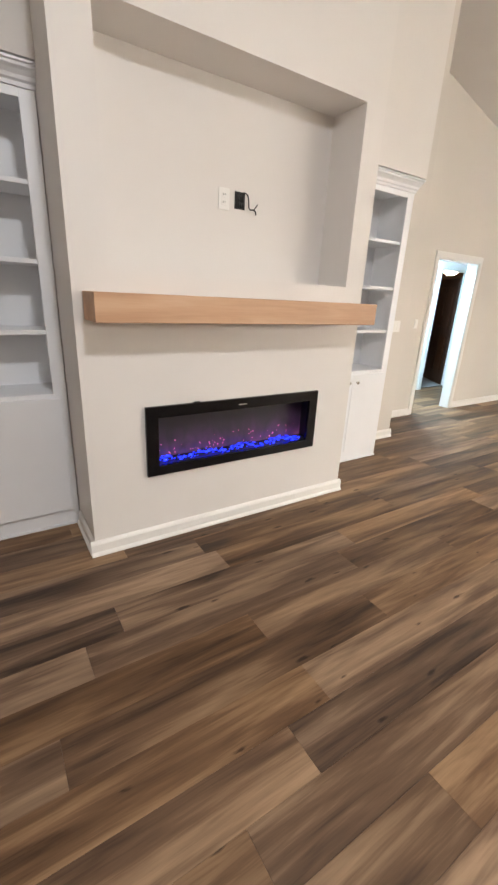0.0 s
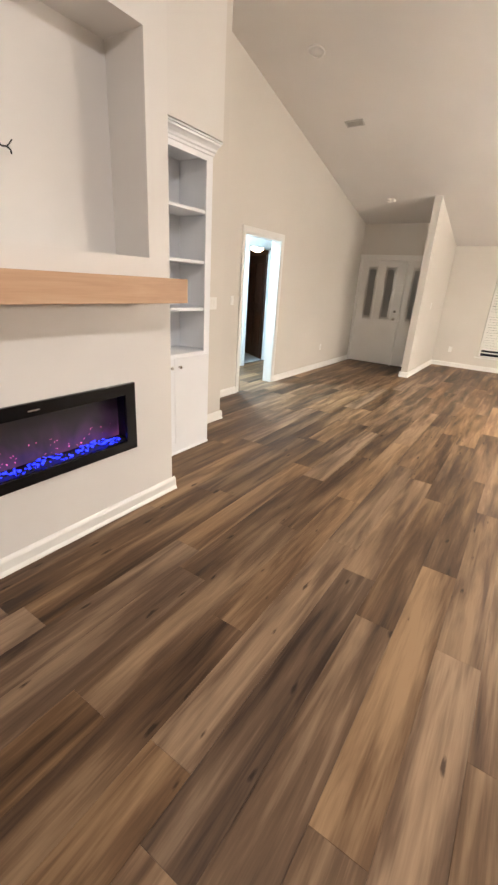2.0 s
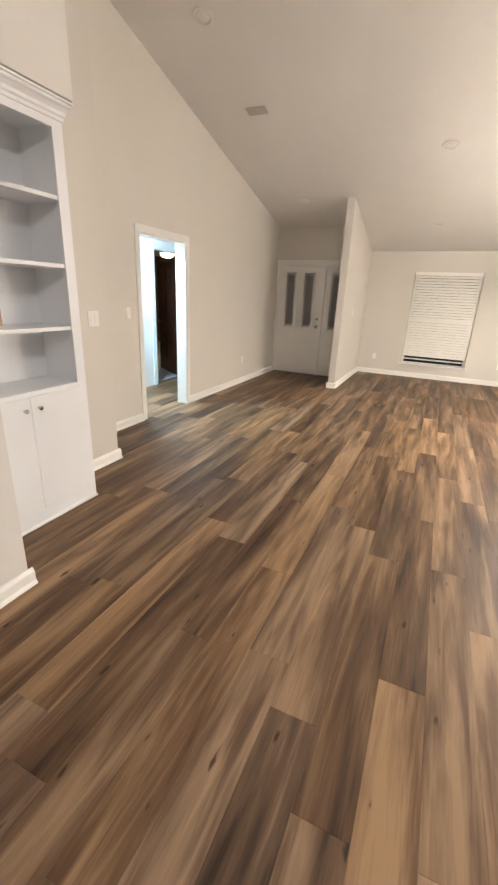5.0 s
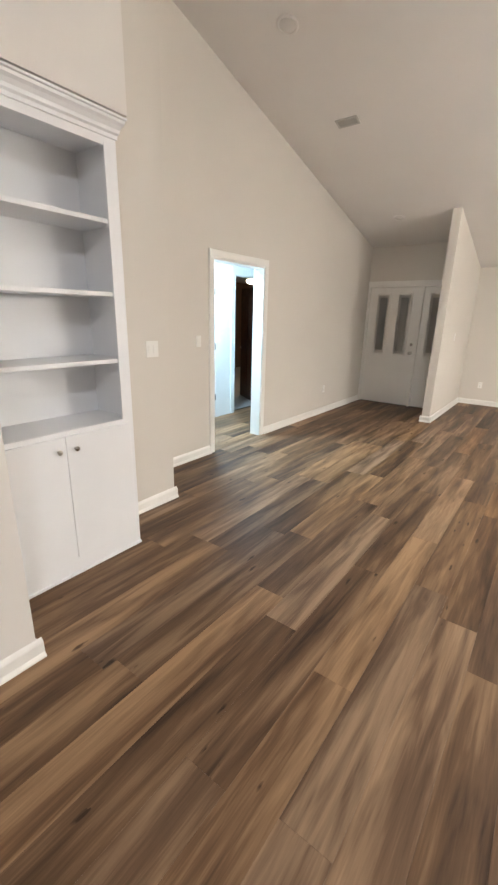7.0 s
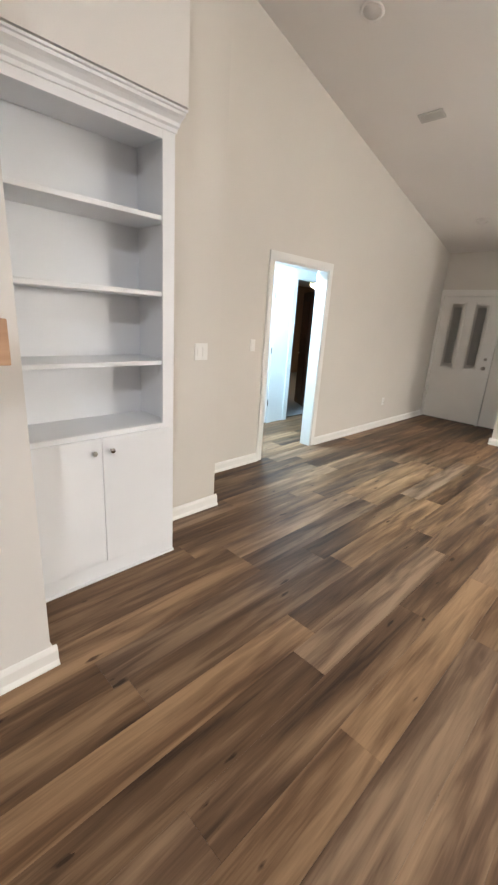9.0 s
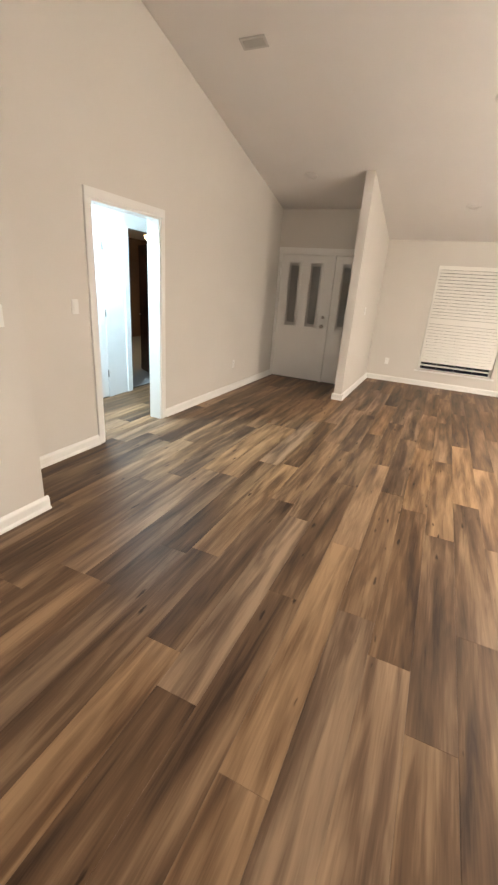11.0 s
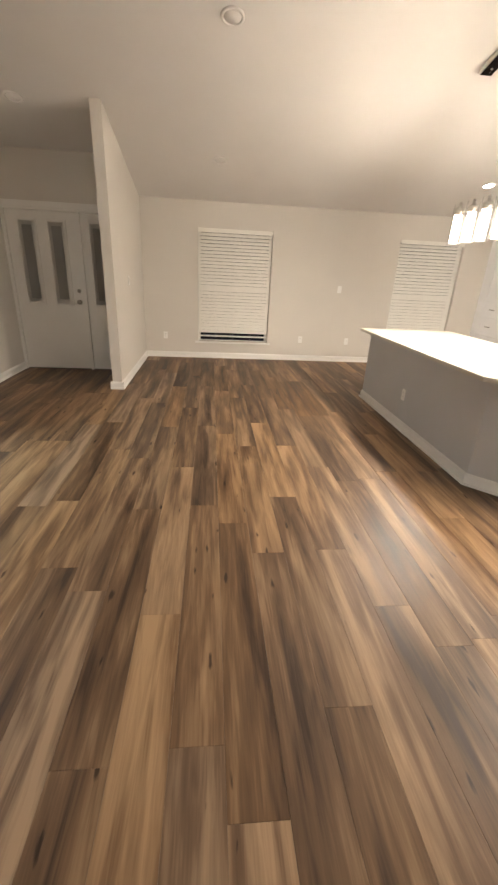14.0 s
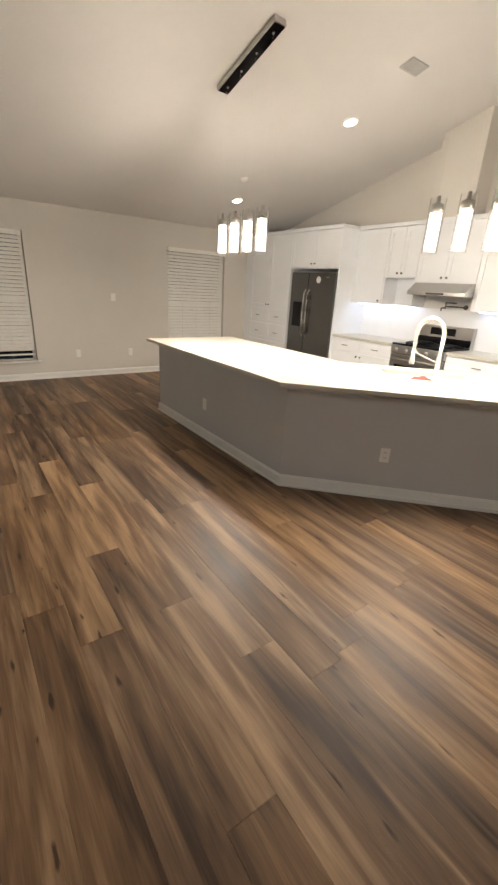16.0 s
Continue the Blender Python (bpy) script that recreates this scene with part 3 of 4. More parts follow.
plate("light_switch", "white double light switch on the short wall", (3.215, LIVY, 1.27), "-Y", 0.115, 0.118, "switch")
plate("light_switch", "white light switch beside the hall doorway", (4.31, ENTRYY, 1.26), "-Y", 0.07, 0.115, "switch")
plate("outlet", "white wall outlet above the entry baseboard", (7.27, ENTRYY, 0.40), "-Y")
plate("light_switch", "white light switch on the entry wall end", (8.66, 1.96, 1.27), "-Y", 0.07, 0.115, "switch")
plate("light_switch", "white light switch between the windows", (EAST, -1.37, 1.24), "-X", 0.07, 0.115, "switch")
plate("outlet", "white outlet under the light switch", (EAST, -0.76, 0.37), "-X")
plate("outlet", "white outlet near the kitchen window", (EAST, -1.61, 0.365), "-X")
plate("outlet", "white outlet beside the entry wall", (EAST, 1.62, 0.37), "-X")

# ---- entry door ----
door = thing("door_1", "white front door with two tall textured glass lights and a sidelight", "door", kind="structure", at=(8.80, 0, 0))
Y0, Y1 = 2.61, 3.50


def lit_panel(parent, y0, y1, z0, z1, lights, name):
    """A panel facing -x with tall glass lights (y0, y1, z0, z1) cut through."""
    bm = bmesh.new()
    ys = sorted({y0, y1, *[v for h in lights for v in h[:2]]})
    for a, b in zip(ys, ys[1:]):
        hit = [h for h in lights if h[0] <= a and h[1] >= b]
        if hit:
            box(bm, 0.02, 0.064, a, b, z0, hit[0][2])
            box(bm, 0.02, 0.064, a, b, hit[0][3], z1)
        else:
            box(bm, 0.02, 0.064, a, b, z0, z1)
    leaf = part(name, bm, TRIM, parent)
    for a, b, c, d in lights:
        bm = bmesh.new()
        for e in ((a - 0.022, a + 0.012, c - 0.022, d + 0.022), (b - 0.012, b + 0.022, c - 0.022, d + 0.022), (a + 0.012, b - 0.012, c - 0.022, c + 0.012), (a + 0.012, b - 0.012, d - 0.012, d + 0.022)):
            box(bm, 0.010, 0.022, *e, 0.003)
        part("glazing_bead", bm, TRIM, leaf)
        boxed("glass_light", FROST, leaf, (0.036, 0.044, a, b, c, d), label="textured privacy glass")
        boxed("inner_glass", FROSTD, leaf, (0.030, 0.0355, a + 0.045, b - 0.045, c + 0.06, d - 0.06), 0.002, "darker textured centre glass")
    return leaf


leaf = lit_panel(door, Y0, Y1, 0.012, 2.06, [(3.15, 3.365, 0.92, 1.95), (2.775, 2.99, 0.92, 1.95)], "door_leaf")
side = lit_panel(door, 2.14, 2.565, 0.012, 2.06, [(2.27, 2.46, 0.92, 1.95)], "sidelight")
for nm, d in (("jamb", (-0.012, 0.10, 3.503, 3.545, 0, 2.095)), ("mullion", (-0.004, 0.10, 2.568, 2.604, 0, 2.064)), ("jamb", (-0.012, 0.10, 2.12, 2.137, 0, 2.095)),
              ("head", (-0.012, 0.10, 2.137, 3.503, 2.064, 2.095)), ("threshold", (0.0, 0.14, 2.137, 3.503, 0, 0.010))):
    boxed(nm, PEWTER if nm == "threshold" else TRIM, door, d, 0.002)
boxed("casing_head", TRIM, door, (-0.018, -0.002, 2.078, 3.548, 2.096, 2.165), 0.003)
boxed("weatherstrip", SLOT, door, (0.03, 0.05, 2.6042, 2.6098, 0.012, 2.06))
for z, r in ((1.10, 0.026), (0.955, 0.03)):
    bm = bmesh.new()
    lathe(bm, (0.02, 2.672, z), [(0, 0), (r, 0), (r, 0.006), (0.012, 0.010), (0.012, 0.03), (r * 0.9, 0.04), (r * 0.95, 0.055), (r * 0.5, 0.064), (0, 0.065)] if z < 1 else [(0, 0), (r, 0), (r * 0.9, 0.012), (0.016, 0.014), (0.016, 0.02), (0, 0.021)], 20, "-X")
    part("door_knob" if z < 1 else "deadbolt", bm, NICKEL, leaf, "brushed nickel")

# ---- windows and blinds ----
for i, (a, b, c, d) in enumerate(WIN):
    win = thing(f"window_{i + 1}", "white framed window with dark night panes behind a closed blind", "window", kind="structure", at=(EAST, 0, 0))
    for nm, q in (("window_frame", (0.09, 0.14, a, a + 0.04, c, d)), ("window_frame", (0.09, 0.14, b - 0.04, b, c, d)), ("window_frame", (0.09, 0.14, a + 0.04, b - 0.04, d - 0.04, d)),
                  ("window_frame", (0.09, 0.14, a + 0.04, b - 0.04, c, c + 0.012)), ("meeting_rail", (0.095, 0.135, a + 0.04, b - 0.04, (c + d) / 2 - 0.02, (c + d) / 2 + 0.02))):
        boxed(nm, TRIM, win, q, 0.002)
    for z0, z1 in ((c + 0.012, (c + d) / 2 - 0.02), ((c + d) / 2 + 0.02, d - 0.04)):
        boxed("pane", PANE, win, (0.112, 0.118, a + 0.04, b - 0.04, z0, z1))
    boxed("window_sill", TRIM, win, (-0.035, 0.09, a - 0.05, b + 0.05, c - 0.03, c - 0.002), 0.004)
    bl = thing("window_blind", "cream horizontal slat blind lowered almost to the sill", "blind", "window blinds", at=(EAST + 0.045, (a + b) / 2, 0))
    hw = (b - a) / 2 - 0.012
    boxed("head_rail", SLAT, bl, (-0.05, 0.02, -hw, hw, d - 0.05, d - 0.003), 0.003)
    boxed("valance", SLAT, bl, (-0.058, -0.0505, -hw - 0.004, hw + 0.004, d - 0.066, d - 0.002), 0.002)
    bm = bmesh.new()
    # a curved slat tilted nearly shut
    rows = []
    for s in range(5):
        u = (s - 2) / 2
        rows.append([bm.verts.new((-0.013 * u - 0.003 * (1 - u * u), y, -0.0236 * u)) for y in (-hw, hw)])
    for p, q in zip(rows, rows[1:]):
        bm.faces.new((p[0], p[1], q[1], q[0]))
    bm.normal_update()
    bmesh.ops.solidify(bm, geom=bm.faces[:], thickness=0.0025)
    bmesh.ops.recalc_face_normals(bm, faces=bm.faces[:])
    me = bpy.data.meshes.new("slat")
    bm.to_mesh(me)
    bm.free()
    me.materials.append(SLAT)
    z = d - 0.09
    while z > c + 0.122:
        o = new("slat", me)
        o.parent = bl
        o.location = (0, 0, z)
        z -= 0.0525
    boxed("bottom_rail", SLAT, bl, (-0.026, 0.026, -hw, hw, c + 0.078, c + 0.098), 0.003)
    for y in (-hw * 0.5, 0, hw * 0.5):
        bm = bmesh.new()
        tube(bm, (-0.02, y, c + 0.003), (-0.02, y, d - 0.05), 0.0025, n=6)
        part("ladder_cord", bm, SLAT, bl)

# ---- ceiling fittings ----
TILT_Y = math.degrees(math.atan(SLOPE))


def on_ceiling(name, label, category, x, y, group=""):
    th = thing(name, label, category, group)
    th.matrix_basis = pose(x, y, ceil_at(x) + 0.002, 0, TILT_Y, 0)
    return th


def downlight(x, y, lit):
    th = on_ceiling("recessed_light", "white recessed downlight, lit" if lit else "white recessed downlight ring, switched off", "ceiling light", x, y, "recessed lights")
    bm = bmesh.new()
    lathe(bm, (0, 0, 0), [(0.068, -0.004), (0.072, -0.012), (0.088, -0.010), (0.094, -0.003), (0.094, 0)], 32)
    part("trim_ring", bm, CEIL, th)
    bm = bmesh.new()
    lathe(bm, (0, 0, 0), [(0, -0.006), (0.066, -0.006), (0.068, -0.002), (0, -0.001)], 32)
    part("lens", bm, DISC if lit else CEIL, th)


for x, y, lit in ((4.61, 2.81, 0), (6.71, 0.70, 0), (8.765, 0.75, 0), (7.87, 2.83, 0), (6.79, -3.05, 1), (8.876, -2.98, 1)):
    downlight(x, y, lit)


def grille(x, y, w, d):
    th = on_ceiling("air_vent", "white slatted ceiling air vent", "vent", x, y)
    for q in ((-w, w, -d, -d + 0.02), (-w, w, d - 0.02, d), (-w, -w + 0.02, -d + 0.02, d - 0.02), (w - 0.02, w, -d + 0.02, d - 0.02)):
        boxed("frame", VENTP, th, (*q, -0.012, 0), 0.002)
    boxed("backing", SLOT, th, (-w + 0.02, w - 0.02, -d + 0.02, d - 0.02, -0.002, -0.0005))
    n = max(4, int(2 * w / 0.028))
    for i in range(n):
        s = boxed("slat", VENTP, th, (-0.009, 0.009, -d + 0.021, d - 0.021, -0.001, 0.001))
        s.matrix_basis = pose(-w + 0.02 + (2 * w - 0.04) * (i + 0.5) / n, 0, -0.008, 0, 35, 0)


grille(5.775, 2.775, 0.06, 0.12)
grille(5.975, -2.935, 0.07, 0.12)
th = on_ceiling("smoke_detector", "small white ceiling bracket above the dining corner", "detector", 8.27, -2.69)
bm = bmesh.new()
lathe(bm, (0, 0, 0), [(0, -0.035), (0.03, -0.035), (0.045, -0.02), (0.05, 0)], 24)
part("housing", bm, PLASTIC, th)


def pendant_bar(x, y):
    """A linear canopy on the slope with four lit glass cylinders on thin wires."""
    th = thing("pendant_light", "black linear canopy with four lit clear glass cylinder pendants", "pendant light", "kitchen pendants", at=(x, y, 0))
    zc = ceil_at(x)
    bm = bmesh.new()
    box(bm, -0.42, 0.42, -0.055, 0.055, -0.045, 0, 0.003)
    can = part("canopy", bm, STEEL, th)
    can.matrix_basis = pose(0, 0, zc, 0, TILT_Y, 0)
    boxed("canopy_face", BLACKG, can, (-0.41, 0.41, -0.05, 0.05, -0.049, -0.0455))
    for i in range(4):
        px = (i - 1.5) * 0.22
        top = ceil_at(x + px) - 0.05
        bm = bmesh.new()
        lathe(bm, (px, 0, -(px * SLOPE) * 0 - 0.056), [(0, 0), (0.008, 0), (0.010, 0.006), (0, 0.007)], 12)
        part("cord_grip", bm, NICKEL, can)
        bm = bmesh.new()
        tube(bm, (px, 0, 2.17), (px, 0, top), 0.0004, n=6)
        part("wire", bm, PLASTIC, th, "thin suspension wire")
        bm = bmesh.new()
        lathe(bm, (px, 0, 0), [(0.0, 2.165), (0.012, 2.165), (0.014, 2.12), (0.034, 2.115), (0.044, 2.105), (0.046, 2.06), (0, 2.058)], 20)
        part("socket", bm, NICKEL, th, "nickel lamp holder")
        bm = bmesh.new()
        tube(bm, (px, 0, 1.815), (px, 0, 2.055), 0.038, n=20)
        part("glass_rod", bm, BULB, th, "lit frosted glass rod")
        # added disc: stands in for the lamp holder's downward light
        bm = bmesh.new()
        lathe(bm, (px, 0, 0), [(0, 1.8135), (0.035, 1.8135), (0.035, 1.8145), (0, 1.8145)], 20)
        part("rod_end", bm, TIPM, th, "added glowing disc that throws the pendant's light down")
        bm = bmesh.new()
        lathe(bm, (px, 0, 0), [(0.053, 1.80), (0.053, 2.15)], 28)
        lathe(bm, (px, 0, 0), [(0.0515, 2.15), (0.0515, 1.80)], 28)
        lathe(bm, (px, 0, 0), [(0.053, 2.15), (0.0515, 2.15)], 28)
        lathe(bm, (px, 0, 0), [(0.0515, 1.80), (0.053, 1.80)], 28)
        bmesh.ops.remove_doubles(bm, verts=bm.verts[:], dist=1e-5)
        for e in bm.edges:
            e.smooth = e.calc_face_angle(0) < 0.8
        sh = part("glass_cylinder", bm, CLEAR, th, "clear glass cylinder")
        sh.visible_shadow = False


pendant_bar(6.55, -1.53)
pendant_bar(4.595, -2.10)

# unseen living room lamp, ridge side, behind the walk; assumed from the mantel's shadow
th = thing("ceiling_light", "unseen dome lamp on a rod, assumed above the living room", "ceiling light", at=(0.0, -0.6, 3.3))
bm = bmesh.new()
lathe(bm, (0, 0, 0), [(0, -0.10), (0.10, -0.09), (0.17, -0.05), (0.19, 0)], 32)
part("dome", bm, DOME, th)
bm = bmesh.new()
lathe(bm, (0, 0, 0), [(0, 0.0), (0.20, 0.0), (0.20, 0.03), (0.03, 0.05), (0.015, 0.06), (0.015, ceil_at(0.0) - 3.3), (0, ceil_at(0.0) - 3.3)], 32)
part("down_rod", bm, NICKEL, th)
th = thing("ceiling_light", "cool white flush hall ceiling light", "ceiling light", at=(5.0, 4.12, 2.44))
bm = bmesh.new()
lathe(bm, (0, 0, 0), [(0, -0.07), (0.08, -0.065), (0.13, -0.035), (0.14, -0.001)], 28)
part("dome", bm, COOL, th)
th = thing("ceiling_light", "yellow glowing flush ceiling light in the far room", "ceiling light", at=(8.6, 6.02, 2.44))
bm = bmesh.new()
lathe(bm, (0, 0, 0), [(0, -0.28), (0.08, -0.27), (0.14, -0.23), (0.15, -0.19), (0.05, -0.18), (0.03, -0.001)], 28)
part("dome", bm, WARMDIM, th)

# ---- far room ----
th = thing("open_door", "dark stained wooden panel door standing open", "door", at=(7.06, 4.79, 0), rz=-33)
bm = bmesh.new()
box(bm, 0, 0.04, 0, 0.82, 0.02, 2.0, 0.003)
lf = part("door_leaf", bm, DARKWOOD, th)
for z0, z1 in ((0.25, 0.95), (1.1, 1.85)):
    for y0, y1 in ((0.1, 0.37), (0.45, 0.72)):
        boxed("panel", DARKWOOD, lf, (-0.008, 0, y0, y1, z0, z1), 0.006)
knob(lf, 0.0, 0.76, 0.95, "-X")
th = thing("bookshelf", "dark wooden bookshelf with a few things on it", "shelf", at=(8.0, 7.9, 0))
for z in (0.05, 0.45, 0.85, 1.25):
    boxed("shelf", DARKWOOD, th, (-0.9, 0.9, -0.2, 0.2, z, z + 0.03))
for x in (-0.9, 0.87):
    boxed("side", DARKWOOD, th, (x, x + 0.03, -0.2, 0.2, 0, 1.3))
for x, h, m in ((-0.6, 0.08, PLASTIC), (-0.3, 0.12, RED), (0.2, 0.1, PLASTIC)):
    o = tagged(boxed("storage_box", m, None, (8.0 + x, 8.0 + x + 0.2, 7.8, 7.98, 1.281, 1.281 + h), 0.006), "small box on the dark bookshelf", "box")
hd = thing("hall_door", "white painted closed door in the bright hall", "door", at=(5.80, 4.65, 0))
hl = boxed("door_leaf", HALLP, hd, (-0.76, -0.004, -0.016, -0.001, 0.014, 2.05), 0.003)
for z0, z1 in ((0.22, 0.95), (1.12, 1.90)):
    for x0, x1 in ((-0.68, -0.42), (-0.34, -0.08)):
        boxed("raised_panel", HALLP, hl, (x0, x1, -0.022, -0.0161, z0, z1), 0.005)
for z in (0.32, 1.08, 1.84):
    bm = bmesh.new()
    tube(bm, (0.0, -0.022, z - 0.045), (0.0, -0.022, z + 0.045), 0.007, n=10)
    part("hinge", bm, PEWTER, hl, "dark metal hinge")
knob(hl, -0.70, -0.016, 0.95)
for nm, q in (("casing_side", (0.003, 0.085, -0.018, -0.0005, 0, 2.06)), ("casing_side", (-0.85, -0.765, -0.018, -0.0005, 0, 2.06)), ("casing_head", (-0.85, 0.085, -0.019, -0.0005, 2.061, 2.14))):
    boxed(nm, HALLP, hd, q, 0.003)
boxed("threshold_gap", SLOT, hd, (-0.76, -0.004, -0.014, -0.002, 0.0005, 0.012))


# ---- island ----
R2 = math.sqrt(0.5)
T8 = math.tan(radians(22.5))


def bent(front_y, corner_x, end_x, depth, length):
    """Plan of the island: a leg along x, then a leg at 45 degrees."""
    bx, by = corner_x + depth * T8, front_y - depth
    return [(end_x, front_y), (corner_x, front_y), (corner_x - length * R2, front_y - length * R2),
            (corner_x - length * R2 + depth * R2, front_y - length * R2 - depth * R2), (bx, by), (end_x, by)]


isl = thing("kitchen_island", "grey painted angled kitchen island with white baseboard", "island")
bm = bmesh.new()
prism(bm, bent(-1.155, 5.262, 7.65, 0.96, 2.9), 0, 0.835)
part("body", bm, ISLE, isl)
bm = bmesh.new()
for z0, z1, off in ((0, 0.018, 0.028), (0.018, 0.085, 0.017), (0.085, 0.098, 0.009)):
    prism(bm, bent(-1.155 + off, 5.262 - off * T8, 7.65 + off, 0.96 + off, 2.91), z0, z1, 0.003)
part("baseboard", bm, TRIM, isl, "white moulded baseboard")
bm = bmesh.new()
for z0, z1, off in ((0.795, 0.815, 0.016), (0.815, 0.838, 0.032)):
    prism(bm, bent(-1.155 + off, 5.262 - off * T8, 7.65 + off, 0.96 + off, 2.9), z0, z1, 0.004)
part("cove_trim", bm, ISLE, isl)
# the worktop, with the sink cut out of its angled leg
SINK = Vector((4.93, -2.42, 0))
AX, AY = Vector((R2, R2, 0)), Vector((R2, -R2, 0))
top = thing("countertop", "pale quartz island worktop with an undermount sink cut-out", "countertop")
bm = bmesh.new()
outline = bent(-1.04, 5.262 - 0.115 * T8, 7.75, 1.2, 3.0)
prism(bm, outline, 0.838, 0.870, 0.004)
slab = part("slab", bm, QUARTZ, top)
bm = bmesh.new()
cs = [SINK + AX * a + AY * b for a, b in ((-0.36, -0.2), (0.36, -0.2), (0.36, 0.2), (-0.36, 0.2))]
prism(bm, [(c.x, c.y) for c in cs], 0.6, 1.0)
cutter_me = bpy.data.meshes.new("cutter")
bm.to_mesh(cutter_me)
bm.free()
cutter = new("cutter", cutter_me)
for target, depth in ((slab, 0), (bpy.data.objects["body"], 0)):
    md = target.modifiers.new("cut", "BOOLEAN")
    md.operation, md.solver, md.object = "DIFFERENCE", "EXACT", cutter
bpy.context.view_layer.update()
dg = bpy.context.evaluated_depsgraph_get()
for target in (slab, bpy.data.objects["body"]):
    cut = bpy.data.meshes.new_from_object(target.evaluated_get(dg))
    target.modifiers.clear()
    target.data = cut
bpy.data.objects.remove(cutter)

sink = thing("sink", "stainless steel undermount kitchen sink", "sink", at=(SINK.x, SINK.y, 0.836), rz=45)
bm = bmesh.new()
for q in ((-0.357, 0.357, -0.197, -0.185, -0.2, 0), (-0.357, 0.357, 0.185, 0.197, -0.2, 0), (-0.357, -0.345, -0.185, 0.185, -0.2, 0), (0.345, 0.357, -0.185, 0.185, -0.2, 0),
          (-0.345, 0.345, -0.185, 0.185, -0.2, -0.188), (-0.01, 0.01, -0.185, 0.185, -0.188, -0.03)):
    box(bm, *q)
part("basin", bm, STEEL, sink)
for x in (-0.18, 0.18):
    bm = bmesh.new()
    lathe(bm, (x, 0, -0.188), [(0.045, 0), (0.045, 0.003), (0.03, 0.002), (0, -0.004)], 20)
    part("drain", bm, PEWTER, sink)
cl = bmesh.new()
bmesh.ops.create_uvsphere(cl, u_segments=20, v_segments=12, radius=1)
for v in cl.verts:
    n = noise.noise(v.co * 2.2) * 0.35
    v.co = Vector((v.co.x * 0.10 * (1 + n), v.co.y * 0.06 * (1 + n), v.co.z * 0.04 * (1 + n)))
for f in cl.faces:
    f.smooth = True
cloth = tagged(make("dishcloth", cl, RED), "crumpled red cloth on the edge of the sink", "cloth")
cp = SINK + AX * 0.07 + AY * -0.13
cloth.matrix_basis = pose(cp.x, cp.y, 0.845, 0, 0, 45)
boxed("divider_ledge", STEEL, sink, (0.02, 0.14, -0.184, -0.08, -0.045, -0.03))

fau = thing("faucet", "pale brushed spring neck kitchen faucet on the worktop", "faucet", at=(SINK.x - AY.x * 0.25, SINK.y - AY.y * 0.25, 0.870), rz=20)
bm = bmesh.new()
lathe(bm, (0, 0, 0), [(0, 0), (0.028, 0), (0.027, 0.012), (0.019, 0.016), (0.018, 0.19), (0.014, 0.2), (0.016, 0.36), (0, 0.36)], 20)
part("column", bm, PALEM, fau)
arc = [(0.1 - 0.1 * math.cos(a), 0, 0.36 + 0.12 * math.sin(a)) for a in [i * math.pi / 20 for i in range(21)]] + [(0.2, 0, 0.29), (0.2, 0, 0.24)]
bm = bmesh.new()
sweep(bm, arc, 0.013, 10)
part("hose", bm, PALEM, fau)
bm = bmesh.new()
for p, q in zip(arc, arc[1:]):
    p, q = Vector(p), Vector(q)
    d = (q - p).normalized()
    tube(bm, p, p + d * 0.008, 0.019, n=12)
part("spring", bm, PALEM, fau, "coiled spring")
bm = bmesh.new()
lathe(bm, (0.2, 0, 0), [(0, 0.12), (0.020, 0.12), (0.022, 0.15), (0.015, 0.17), (0.014, 0.24), (0, 0.24)], 16)
part("spray_head", bm, PALEM, fau)
bm = bmesh.new()
tube(bm, (0.0, 0, 0.15), (0.195, 0, 0.215), 0.006, n=8)
part("holder_arm", bm, PALEM, fau)
bm = bmesh.new()
tube(bm, (0, -0.015, 0.10), (0, -0.09, 0.125), 0.007, n=8)
part("lever", bm, PALEM, fau)
plate("outlet", "white outlet on the grey island panel", (5.262 - 0.66 * R2 + 0.002, -1.155 - 0.66 * R2, 0.36), "Y").matrix_basis = pose(5.262 - 0.78 * R2, -1.155 - 0.78 * R2, 0.36, 0, 0, 225)
plate("outlet", "white outlet on the long grey island panel", (6.52, -1.155, 0.36), "Y")

# ---- kitchen run along the back wall ----
FY = -3.93


def bar_pull(parent, x, y, z, w=0.055):
    bm = bmesh.new()
    tube(bm, (x - w, y + 0.026, z), (x + w, y + 0.026, z), 0.005, n=8)
    for s in (-0.7, 0.7):
        tube(bm, (x + s * w, y, z), (x + s * w, y + 0.026, z), 0.004, n=8)
    return part("pull", bm, PEWTER, parent, "dark metal pull")


def shaker(parent, name, x0, x1, z0, z1, y):
    """A framed front: raised rails round a recessed panel."""
    bm = bmesh.new()
    r = min(0.055, (z1 - z0) * 0.28)
    box(bm, x0, x1, y, y + 0.012, z0, z1)
    for q in ((x0, x0 + r, z0, z1), (x1 - r, x1, z0, z1), (x0 + r, x1 - r, z0, z0 + r), (x0 + r, x1 - r, z1 - r, z1)):
        box(bm, q[0], q[1], y + 0.0121, y + 0.020, q[2], q[3])
    return part(name, bm, CAB, parent)


